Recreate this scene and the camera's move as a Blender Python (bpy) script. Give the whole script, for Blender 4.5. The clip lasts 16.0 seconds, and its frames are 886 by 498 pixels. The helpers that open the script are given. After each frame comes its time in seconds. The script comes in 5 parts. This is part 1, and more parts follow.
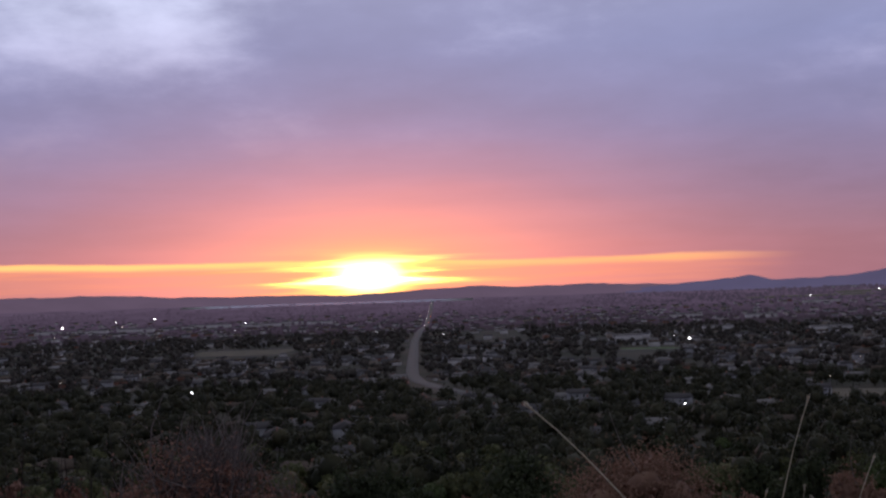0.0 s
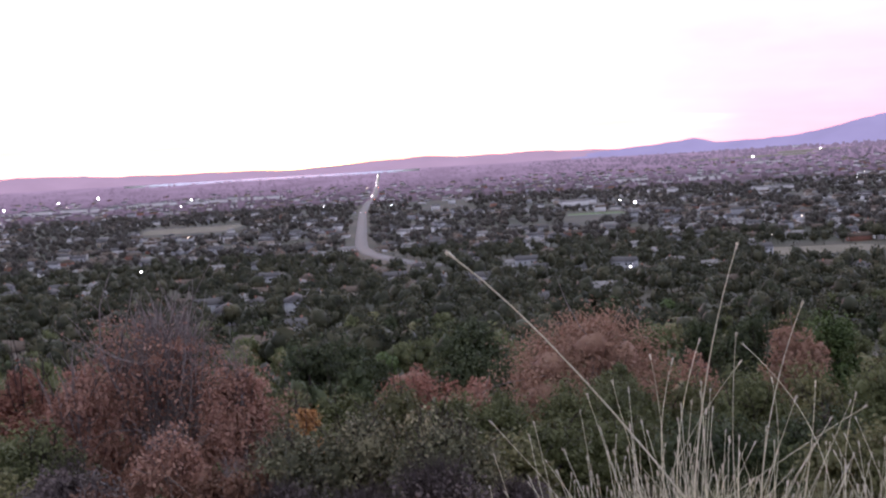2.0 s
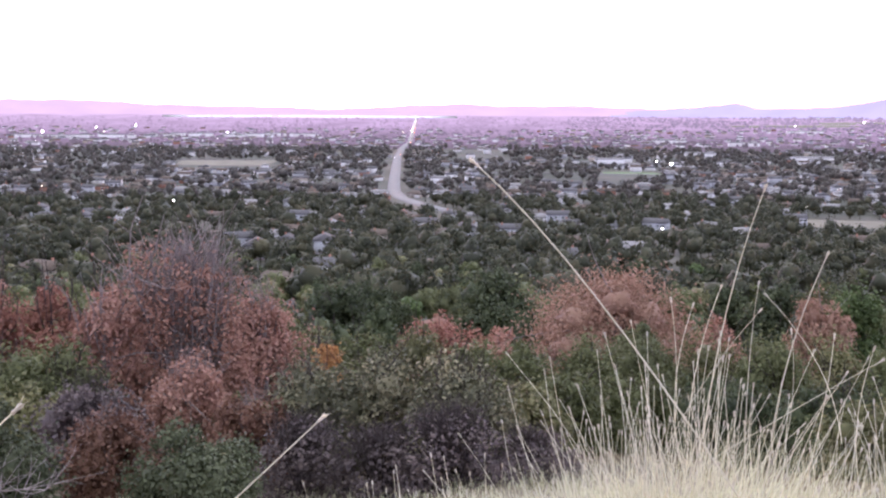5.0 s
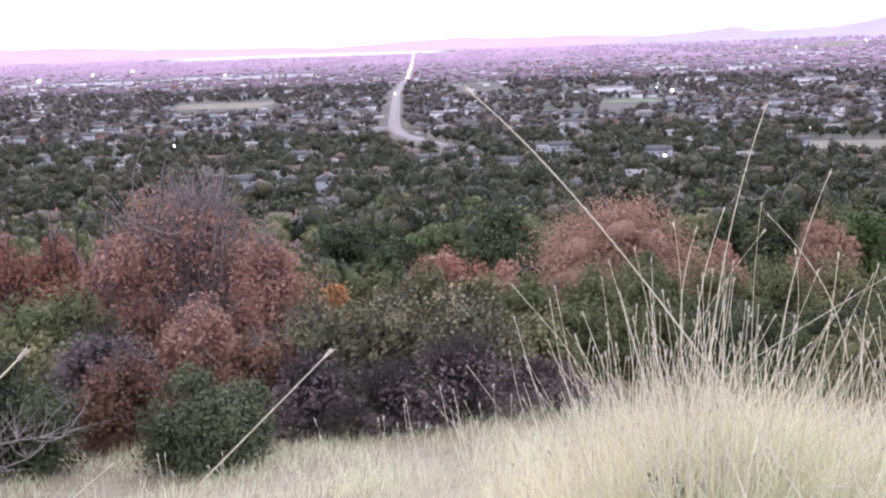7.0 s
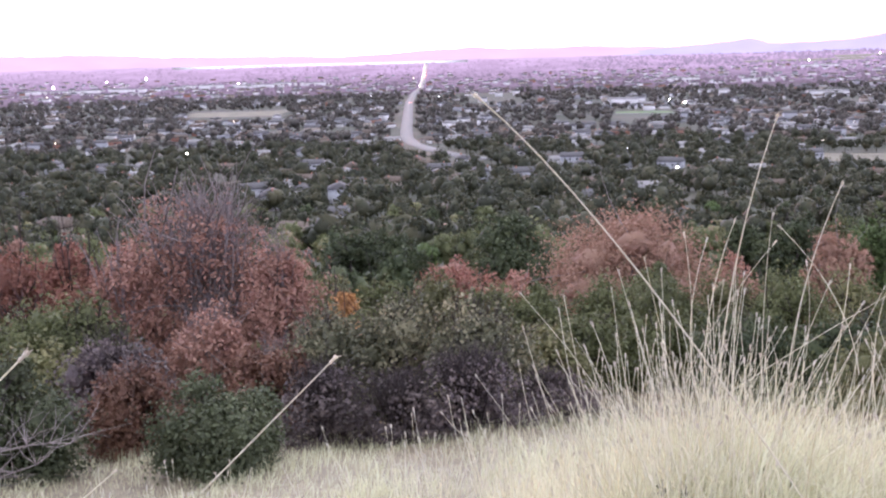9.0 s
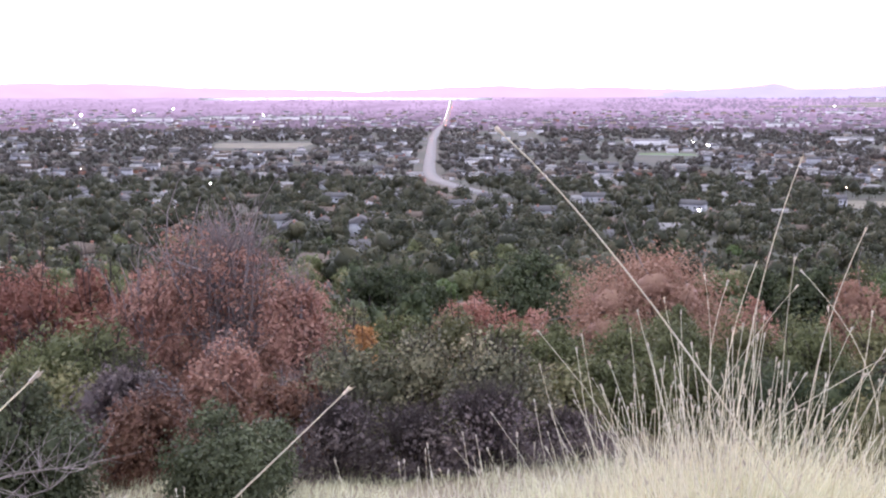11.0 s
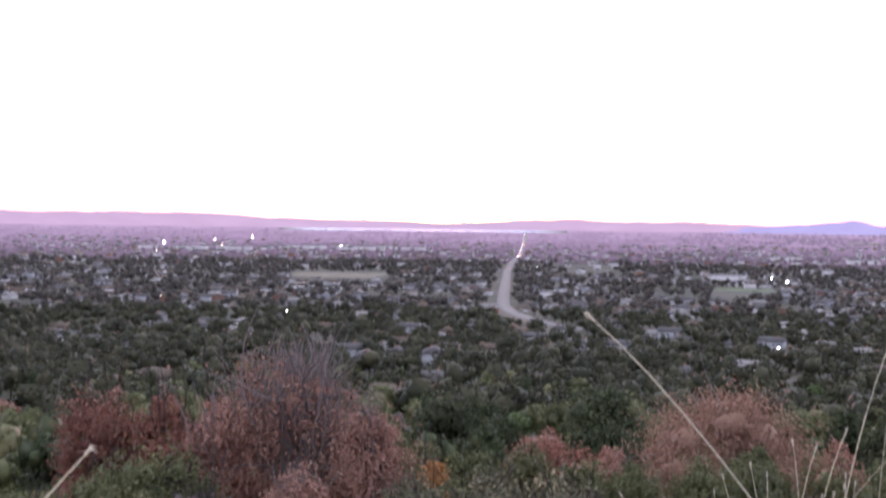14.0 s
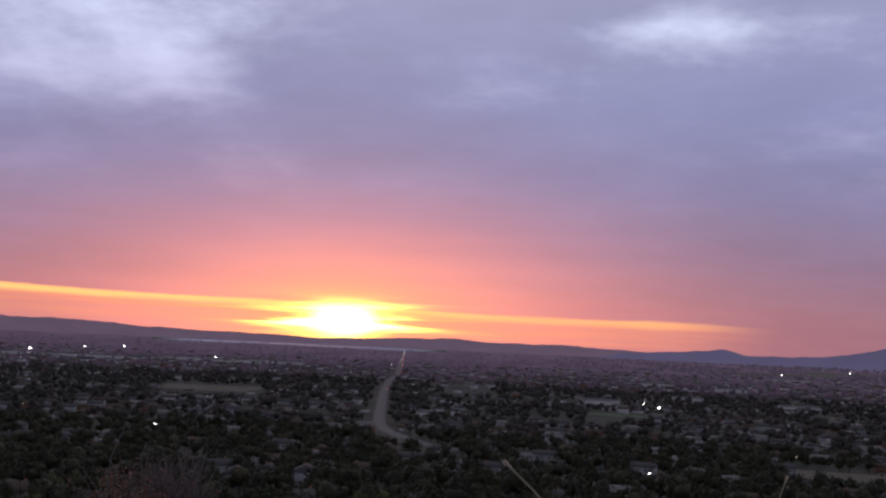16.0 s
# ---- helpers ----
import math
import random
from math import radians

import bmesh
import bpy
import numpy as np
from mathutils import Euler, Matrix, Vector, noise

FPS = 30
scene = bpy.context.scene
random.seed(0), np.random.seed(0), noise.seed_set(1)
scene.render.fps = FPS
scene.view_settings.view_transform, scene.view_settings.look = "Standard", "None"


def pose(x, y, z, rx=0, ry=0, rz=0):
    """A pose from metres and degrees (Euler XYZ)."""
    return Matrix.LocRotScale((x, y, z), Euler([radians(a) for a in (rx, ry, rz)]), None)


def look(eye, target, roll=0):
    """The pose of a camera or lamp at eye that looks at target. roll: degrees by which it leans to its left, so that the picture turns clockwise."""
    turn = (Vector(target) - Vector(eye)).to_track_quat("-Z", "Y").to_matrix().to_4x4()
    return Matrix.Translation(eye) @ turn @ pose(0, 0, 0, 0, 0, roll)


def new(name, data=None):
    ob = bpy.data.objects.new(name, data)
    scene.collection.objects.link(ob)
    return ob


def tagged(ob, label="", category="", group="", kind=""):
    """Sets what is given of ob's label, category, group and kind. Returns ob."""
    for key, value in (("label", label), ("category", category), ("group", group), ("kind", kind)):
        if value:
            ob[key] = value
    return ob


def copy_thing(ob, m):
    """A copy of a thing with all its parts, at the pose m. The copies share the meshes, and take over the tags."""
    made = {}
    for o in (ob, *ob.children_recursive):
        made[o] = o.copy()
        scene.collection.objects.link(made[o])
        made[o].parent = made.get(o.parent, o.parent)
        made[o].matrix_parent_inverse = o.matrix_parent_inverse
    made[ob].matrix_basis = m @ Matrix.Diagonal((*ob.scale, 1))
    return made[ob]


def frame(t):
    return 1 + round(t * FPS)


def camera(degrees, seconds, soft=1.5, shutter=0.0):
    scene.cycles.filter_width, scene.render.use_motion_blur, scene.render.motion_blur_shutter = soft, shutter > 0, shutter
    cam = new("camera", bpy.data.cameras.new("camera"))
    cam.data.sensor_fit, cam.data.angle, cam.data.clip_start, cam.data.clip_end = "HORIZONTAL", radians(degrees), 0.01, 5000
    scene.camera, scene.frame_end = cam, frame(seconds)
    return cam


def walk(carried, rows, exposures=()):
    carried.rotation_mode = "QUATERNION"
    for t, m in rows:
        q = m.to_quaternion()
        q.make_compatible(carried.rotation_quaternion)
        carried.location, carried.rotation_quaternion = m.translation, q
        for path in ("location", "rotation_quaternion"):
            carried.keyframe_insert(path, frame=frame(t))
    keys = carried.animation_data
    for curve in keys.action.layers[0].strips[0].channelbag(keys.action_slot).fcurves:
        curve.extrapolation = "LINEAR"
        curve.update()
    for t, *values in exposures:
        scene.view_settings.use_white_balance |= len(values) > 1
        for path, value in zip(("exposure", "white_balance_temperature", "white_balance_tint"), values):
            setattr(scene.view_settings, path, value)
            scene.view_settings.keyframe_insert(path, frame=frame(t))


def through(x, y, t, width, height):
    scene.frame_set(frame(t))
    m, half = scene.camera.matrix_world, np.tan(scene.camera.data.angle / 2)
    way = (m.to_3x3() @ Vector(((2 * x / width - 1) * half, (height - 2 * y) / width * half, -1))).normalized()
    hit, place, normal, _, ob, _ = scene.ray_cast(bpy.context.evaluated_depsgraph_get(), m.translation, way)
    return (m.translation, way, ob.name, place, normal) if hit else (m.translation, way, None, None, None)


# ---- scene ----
cam = camera(42.55, 16.0, soft=2.25, shutter=0.3)
PATH = [
    (0.0, pose(-0.029, -0.023, 0.049, 92.13, 1.86, 0.00)),
    (0.5, pose(-0.020, -0.023, 0.043, 89.93, 3.10, -0.30)),
    (1.0, pose(-0.018, -0.033, 0.035, 87.72, 3.20, -1.25)),
    (1.5, pose(-0.007, -0.006, 0.032, 87.00, 3.52, -2.15)),
    (2.0, pose(0.001, 0.000, 0.024, 85.50, 3.43, -2.69)),
    (2.5, pose(-0.001, 0.011, 0.012, 84.23, 0.76, -2.46)),
    (3.0, pose(0.011, 0.018, -0.015, 87.05, -1.18, -0.25)),
    (3.5, pose(0.001, -0.006, -0.020, 84.91, -1.90, 1.53)),
    (4.0, pose(0.002, -0.011, -0.022, 83.27, -2.25, 0.29)),
    (6.5, pose(0.020, -0.001, -0.023, 82.60, 1.90, -1.01)),
    (7.0, pose(0.014, -0.006, -0.027, 79.70, 1.86, -0.90)),
    (7.5, pose(0.015, -0.005, -0.027, 79.41, 1.99, -0.46)),
    (8.0, pose(0.016, -0.009, -0.028, 79.16, 2.39, -0.57)),
    (10.5, pose(0.022, 0.025, -0.037, 82.13, -0.40, 0.39)),
    (11.0, pose(0.021, 0.010, -0.037, 82.05, 0.00, 0.98)),
    (11.5, pose(0.013, 0.000, -0.040, 78.86, -0.74, 1.99)),
    (12.0, pose(0.015, 0.009, -0.038, 78.12, -0.15, 2.56)),
    (12.5, pose(0.021, 0.012, -0.043, 78.20, -0.70, 2.40)),
    (13.0, pose(0.022, 0.023, -0.041, 77.09, -1.49, 0.76)),
    (13.5, pose(0.027, 0.014, -0.026, 81.47, -1.13, -2.71)),
    (14.0, pose(0.004, 0.013, 0.019, 88.63, -0.75, 4.76)),
    (14.5, pose(-0.016, 0.015, 0.064, 92.74, -0.00, 3.03)),
    (15.0, pose(-0.029, 0.011, 0.047, 91.75, -0.88, 1.84)),
    (15.5, pose(-0.048, 0.012, 0.043, 93.47, -1.97, 0.74)),
    (16.0, pose(-0.043, 0.008, 0.046, 94.71, -2.72, -1.33)),
]
EXPOSURES = [
    (0.0, -2.8), (0.5, -2.5), (1.0, -1.75), (1.5, -1.25), (2.0, -0.65), (2.5, -0.1), (3.0, -0.5), (3.5, -0.55), (4.0, 0.02),
    (6.5, 0.4), (7.0, 0.45), (8.0, 0.4), (10.5, 0.4), (11.5, 0.45), (12.5, 0.45), (13.5, 0.4), (13.8, 0.25), (14.0, -0.2),
    (14.2, -1.2), (14.5, -2.2), (15.0, -2.7), (16.0, -2.85)]
walk(cam, PATH, [(t, stops, 6250, 14) for t, stops in EXPOSURES])

# ---------------------------------------------------------------- light
SUN_AZ, SUN_EL = -3.7, 0.6          # degrees, azimuth counted to the right of +y
sun_dir = Vector((math.sin(radians(SUN_AZ)) * math.cos(radians(SUN_EL)),
                  math.cos(radians(SUN_AZ)) * math.cos(radians(SUN_EL)), math.sin(radians(SUN_EL))))
world = bpy.data.worlds.new("dusk_sky")
world.use_nodes = True
scene.world = world


class Nodes:
    """A short way to write node graphs."""

    def __init__(self, tree):
        self.t = tree
        tree.nodes.clear()

    def node(self, kind, values=(), **settings):
        n = self.t.nodes.new(kind)
        if "operation" in settings:
            n.operation, n.use_clamp = settings["operation"], settings.get("use_clamp", False)
        if "blend_type" in settings:
            n.data_type, n.blend_type, n.clamp_factor = "RGBA", settings["blend_type"], True
        if "interpolation_type" in settings:
            n.interpolation_type = settings["interpolation_type"]
        for i, v in (values.items() if isinstance(values, dict) else enumerate(values)):
            if v is None:
                continue
            if isinstance(v, bpy.types.NodeSocket):
                self.t.links.new(v, n.inputs[i])
            else:
                n.inputs[i].default_value = v
        return n

    def m(self, op, a, b=None, c=None, clamp=False):
        return self.node("ShaderNodeMath", [a, b, c], operation=op, use_clamp=clamp).outputs[0]

    def ramp(self, fac, stops, mode="LINEAR"):
        n = self.node("ShaderNodeValToRGB", [fac])
        n.color_ramp.interpolation = mode
        e = n.color_ramp.elements
        while len(e) < len(stops):
            e.new(0.5)
        for el, (p, col) in zip(e, stops):
            el.position, el.color = p, (*col, 1) if len(col) == 3 else col
        return n.outputs[0]

    def grey(self, fac, stops, mode="LINEAR"):
        return self.ramp(fac, [(p, (v, v, v)) for p, v in stops], mode)

    def mix(self, fac, a, b, blend="MIX"):
        n = self.node("ShaderNodeMix", blend_type=blend)
        for i, v in ((0, fac), (6, a), (7, b)):
            if isinstance(v, bpy.types.NodeSocket):
                self.t.links.new(v, n.inputs[i])
            else:
                n.inputs[i].default_value = v if i == 0 else (*v, 1)[:4]
        return n.outputs[2]

    def noise(self, vec, scale, detail=4.0, rough=0.55, out=0):
        return self.node("ShaderNodeTexNoise", {"Vector": vec, "Scale": scale, "Detail": detail, "Roughness": rough}).outputs[out]

    def smooth(self, v, lo, hi):
        n = self.node("ShaderNodeMapRange", [v, lo, hi, 0.0, 1.0], interpolation_type="SMOOTHSTEP")
        return n.outputs[0]


def build_sky():
    n = Nodes(world.node_tree)
    d = n.node("ShaderNodeTexCoord").outputs["Generated"]
    sep = n.node("ShaderNodeSeparateXYZ", [d])
    x, y, z = sep.outputs
    el = n.m("MULTIPLY", n.m("ARCSINE", n.m("MINIMUM", n.m("MAXIMUM", z, -1.0), 1.0)), 57.296)
    az = n.m("MULTIPLY", n.m("ARCTAN2", x, y), 57.296)
    daz = n.m("SUBTRACT", az, SUN_AZ)
    up = n.m("MAXIMUM", z, 0.0)
    # a cloud deck seen in perspective
    k = n.m("ADD", up, 0.10)
    px, py = n.m("DIVIDE", x, k), n.m("DIVIDE", y, k)
    deck = n.node("ShaderNodeCombineXYZ", [px, py, 0.3]).outputs[0]
    big = n.noise(deck, 0.9, 5.0, 0.5)
    fine = n.noise(deck, 2.4, 4.0, 0.5)
    soft = n.noise(n.node("ShaderNodeCombineXYZ", [n.m("MULTIPLY", az, 0.10), n.m("MULTIPLY", el, 0.24), 4.1]).outputs[0], 1.0, 7.0, 0.58)
    streak_v = n.node("ShaderNodeCombineXYZ", [n.m("MULTIPLY", az, 0.055), n.m("MULTIPLY", el, 0.62), 1.7]).outputs[0]
    streak = n.noise(streak_v, 1.0, 6.0, 0.55)
    # the deck's own colour, purple low and blue-grey high
    e40 = n.m("DIVIDE", el, 40.0, clamp=True)
    base = n.ramp(e40, [(0.0, (2.3, 1.10, 1.35)), (0.05, (2.1, 1.06, 1.45)), (0.12, (1.75, 1.22, 2.0)), (0.20, (1.58, 1.50, 2.60)),
                        (0.30, (1.75, 1.88, 3.15)), (0.45, (2.3, 2.4, 3.5)), (0.62, (2.05, 2.08, 2.4)), (1.0, (1.78, 1.78, 1.92))])
    pale = n.ramp(e40, [(0.0, (2.2, 1.1, 1.1)), (0.15, (2.0, 1.3, 1.7)), (0.25, (3.3, 3.2, 4.6)), (0.4, (4.8, 5.2, 6.6)), (0.6, (3.0, 3.0, 3.4)), (1.0, (2.4, 2.4, 2.5))])
    # thin places in the deck: a wide one to the upper left, small ones high on the right
    gap_l = n.m("EXPONENT", n.m("MULTIPLY", -1.0, n.m("ADD", n.m("POWER", n.m("DIVIDE", n.m("ADD", az, 15.0), 9.5), 2.0),
                                                     n.m("POWER", n.m("DIVIDE", n.m("SUBTRACT", el, 14.2), 3.6), 2.0))))
    gap_r = n.m("EXPONENT", n.m("MULTIPLY", -1.0, n.m("ADD", n.m("POWER", n.m("DIVIDE", n.m("SUBTRACT", az, 12.5), 5.0), 2.0),
                                                     n.m("POWER", n.m("DIVIDE", n.m("SUBTRACT", el, 15.6), 1.5), 2.0))))
    gap = n.m("ADD", n.m("MULTIPLY", gap_l, 0.62), n.m("MULTIPLY", gap_r, 0.45))
    field = n.m("ADD", n.m("ADD", n.m("MULTIPLY", big, 0.35), n.m("MULTIPLY", soft, 0.65)), n.m("MULTIPLY", gap, 0.48))
    thin = n.smooth(field, 0.52, 0.86)
    col = n.mix(thin, base, pale)
    shade = n.m("ADD", 0.72, n.m("MULTIPLY", n.m("ADD", n.m("MULTIPLY", fine, 0.3), n.m("MULTIPLY", soft, 0.7)), 0.64))
    col = n.mix(1.0, col, n.node("ShaderNodeCombineXYZ", [shade, shade, shade]).outputs[0], "MULTIPLY")
    # pink light under the clouds round the sun, in a wide low dome
    dome = n.m("EXPONENT", n.m("MULTIPLY", -1.0, n.m("ADD", n.m("POWER", n.m("DIVIDE", daz, 13.5), 2.0),
                                                    n.m("POWER", n.m("DIVIDE", el, 5.4), 2.0))))
    dome = n.m("MULTIPLY", dome, n.m("ADD", 0.62, n.m("MULTIPLY", streak, 0.76)), clamp=True)
    col = n.mix(n.m("MULTIPLY", dome, 0.77), col, (9.0, 2.9, 2.75))
    halo = n.m("EXPONENT", n.m("MULTIPLY", -1.0, n.m("ADD", n.m("POWER", n.m("DIVIDE", daz, 6.5), 2.0),
                                                    n.m("POWER", n.m("DIVIDE", n.m("SUBTRACT", el, 0.6), 2.5), 2.0))))
    halo = n.m("MULTIPLY", halo, n.m("ADD", 0.7, n.m("MULTIPLY", streak, 0.6)), clamp=True)
    col = n.mix(n.m("MULTIPLY", halo, 0.8), col, (9.5, 3.0, 1.15))
    # the clear strip under the deck's lower edge, brightest along the edge
    edge = n.m("ADD", n.m("SUBTRACT", 1.60, n.m("MULTIPLY", az, 0.012)), n.m("MULTIPLY", n.m("SUBTRACT", streak, 0.5), 0.9))
    below = n.m("SUBTRACT", edge, el)
    under = n.m("MULTIPLY", n.smooth(below, -0.10, 0.10), n.m("SUBTRACT", 1.0, n.m("MULTIPLY", n.smooth(below, 0.3, 1.7), 0.6)))
    line = n.m("MULTIPLY", n.smooth(below, -0.08, 0.06), n.m("SUBTRACT", 1.0, n.smooth(below, 0.10, 0.42)))
    wisp = n.smooth(n.noise(n.node("ShaderNodeCombineXYZ", [n.m("MULTIPLY", az, 0.10), n.m("MULTIPLY", el, 2.6), 5.0]).outputs[0], 1.0, 5.0), 0.42, 0.72)
    reach = n.m("MULTIPLY", n.smooth(n.m("MULTIPLY", az, -1.0), -18.0, -11.0), n.smooth(az, -45.0, -24.0))
    col = n.mix(n.m("MULTIPLY", n.m("MULTIPLY", under, reach), n.m("ADD", 0.35, n.m("MULTIPLY", wisp, 0.4))), col, (8.2, 2.7, 1.15))
    bright_side = n.m("ADD", 0.40, n.m("MULTIPLY", n.smooth(n.m("MULTIPLY", az, -1.0), -8.0, 4.0), 0.45))
    col = n.mix(n.m("MULTIPLY", n.m("MULTIPLY", line, reach), bright_side), col, (9.5, 5.0, 1.6))
    # the sun's own glare behind thin cloud
    core_e = n.m("ADD", n.m("POWER", n.m("DIVIDE", daz, n.m("ADD", 1.85, n.m("MULTIPLY", wisp, 2.6))), 2.0),
                 n.m("POWER", n.m("DIVIDE", n.m("SUBTRACT", el, 0.9), 0.86), 2.0))
    core_e = n.m("MULTIPLY", core_e, n.m("ADD", 0.35, n.m("MULTIPLY", streak, 1.2)))
    core = n.m("EXPONENT", n.m("MULTIPLY", -1.0, core_e))
    col = n.mix(1.0, col, n.ramp(core, [(0.0, (0, 0, 0)), (0.12, (2.0, 0.9, 0.05)), (0.35, (8, 6.0, 0.6)), (0.6, (16, 14, 5)), (1.0, (45, 42, 30))]), "ADD")
    # the rest of the heavens, away from the dusk
    sky = n.node("ShaderNodeTexSky")
    sky.sky_type, sky.sun_disc, sky.sun_elevation, sky.sun_rotation = "NISHITA", False, radians(SUN_EL), radians(SUN_AZ)
    col = n.mix(1.0, col, n.mix(1.0, sky.outputs[0], (0.1, 0.1, 0.1), "MULTIPLY"), "ADD")
    # the eastern half, away from the sunset, is dimmer
    col = n.mix(1.0, col, n.grey(n.m("ADD", n.m("MULTIPLY", y, 0.5), 0.5), [(0.0, 0.6), (0.55, 0.8), (0.8, 1.0)]), "MULTIPLY")
    bg = n.node("ShaderNodeBackground", [col, 1.0])
    out = n.node("ShaderNodeOutputWorld", [bg.outputs[0]])


build_sky()
lamp = bpy.data.lights.new("sun", "SUN")
lamp.energy, lamp.angle, lamp.color = 0.7, radians(4), (1.0, 0.42, 0.28)
sun = new("sun", lamp)
sun.matrix_world = look(sun_dir * 100, (0, 0, 0))

# ---------------------------------------------------------------- helpers of the scene


def material(name, build, rough=0.9, spec=0.3, metal=0.0):
    """A node material; build(n, p) gives its colour and, if it likes, a height for the bump."""
    mat = bpy.data.materials.new(name)
    mat.use_nodes = True
    n = Nodes(mat.node_tree)
    pos = n.node("ShaderNodeNewGeometry").outputs["Position"]
    made = build(n, pos)
    col, height, dist = made if isinstance(made, tuple) and not isinstance(made[0], float) else (made, None, 0)
    b = n.node("ShaderNodeBsdfPrincipled", {"Base Color": col if isinstance(col, bpy.types.NodeSocket) else (*col, 1),
                                            "Roughness": rough, "Metallic": metal, "Specular IOR Level": spec})
    if height is not None:
        bump = n.node("ShaderNodeBump", {"Strength": 0.6, "Distance": dist, "Height": height})
        n.t.links.new(bump.outputs[0], b.inputs["Normal"])
    n.node("ShaderNodeOutputMaterial", [b.outputs[0]])
    return mat


def leaf_material(name, a, b, c, through=0.25, rough=0.6, patches=1.1):
    """Leaves of three colours, one a leaf or clump, that let a little light through."""
    mat = bpy.data.materials.new(name)
    mat.use_nodes = True
    n = Nodes(mat.node_tree)
    geo = n.node("ShaderNodeNewGeometry")
    rnd = n.node("ShaderNodeObjectInfo").outputs["Random"]
    patch = n.noise(geo.outputs["Position"], patches, 3.0)
    f = n.m("ADD", n.m("MULTIPLY", geo.outputs["Random Per Island"], 0.45), n.m("MULTIPLY", n.m("SUBTRACT", patch, 0.2), 1.0), clamp=True)
    col = n.ramp(f, [(0.1, a), (0.5, b), (0.9, c)])
    v = n.m("ADD", 0.8, n.m("MULTIPLY", rnd, 0.4))
    col = n.mix(1.0, col, n.node("ShaderNodeCombineXYZ", [v, v, v]).outputs[0], "MULTIPLY")
    p = n.node("ShaderNodeBsdfPrincipled", {"Base Color": col, "Roughness": rough, "Specular IOR Level": 0.3})
    tr = n.node("ShaderNodeBsdfTranslucent", [col])
    sh = n.node("ShaderNodeMixShader", [through, p.outputs[0], tr.outputs[0]])
    n.node("ShaderNodeOutputMaterial", [sh.outputs[0]])
    return mat


def glow_material(name, colour, strength):
    mat = bpy.data.materials.new(name)
    mat.use_nodes = True
    n = Nodes(mat.node_tree)
    e = n.node("ShaderNodeEmission", [(*colour, 1), strength])
    n.node("ShaderNodeOutputMaterial", [e.outputs[0]])
    mat.cycles.emission_sampling = "NONE"
    return mat


def mesh_of(name, verts, faces, mat=None, smooth=False):
    """A mesh from arrays: verts (n, 3), faces (m, k) with the same number of corners each, or a list of such."""
    me = bpy.data.meshes.new(name)
    groups = [np.asarray(g, dtype=np.int32) for g in (faces if isinstance(faces, list) else [faces]) if len(g)]
    verts = np.asarray(verts, dtype=np.float32)
    loops = np.concatenate([g.ravel() for g in groups])
    sizes = np.concatenate([np.full(len(g), g.shape[1], dtype=np.int32) for g in groups])
    me.vertices.add(len(verts))
    me.vertices.foreach_set("co", verts.ravel())
    me.loops.add(len(loops))
    me.loops.foreach_set("vertex_index", loops)
    me.polygons.add(len(sizes))
    me.polygons.foreach_set("loop_start", np.concatenate([[0], np.cumsum(sizes)[:-1]]).astype(np.int32))
    if smooth:
        me.polygons.foreach_set("use_smooth", np.ones(len(sizes), dtype=bool))
    me.update(calc_edges=True)
    me.validate()
    if mat:
        me.materials.append(mat)
    return me


def part(name, me, parent=None, label=""):
    ob = new(name, me)
    if parent is not None:
        ob.parent = parent
    return tagged(ob, label=label)


PROFILE = np.array([(0, -1.34), (2.5, -1.55), (4.5, -2.2), (7, -3.12), (9, -3.6), (11, -3.98), (20, -5.9), (30, -8.4), (60, -15.5), (150, -35),
                    (300, -52), (600, -68), (1000, -75), (1500, -76), (2500, -74), (3500, -60), (4300, -36), (4900, -27), (9000, -27)], float)


def ground_z(x, y):
    """The hill's height: a grassy shoulder, a long slope, then the plain."""
    x, y = np.asarray(x, float), np.asarray(y, float)
    d = np.hypot(x, y)
    z = np.interp(d, PROFILE[:, 0], PROFILE[:, 1])
    near = np.exp(-(d / 9.0) ** 2)
    z = z + near * (0.60 * np.clip(x - 0.12, 0, 0.6) + 0.06 * np.clip(x, -3, 0))
    z = z + np.minimum(d / 40, 1) * np.minimum(d / 300, 1) * 1.2 * np.sin(x * 0.011 + 1.0) * np.cos(y * 0.009) * (d < 3000)
    z = z + 0.05 * np.sin(x * 1.9 + 0.7 * np.sin(y * 1.3)) * np.cos(y * 1.6) * (d < 60)
    return z


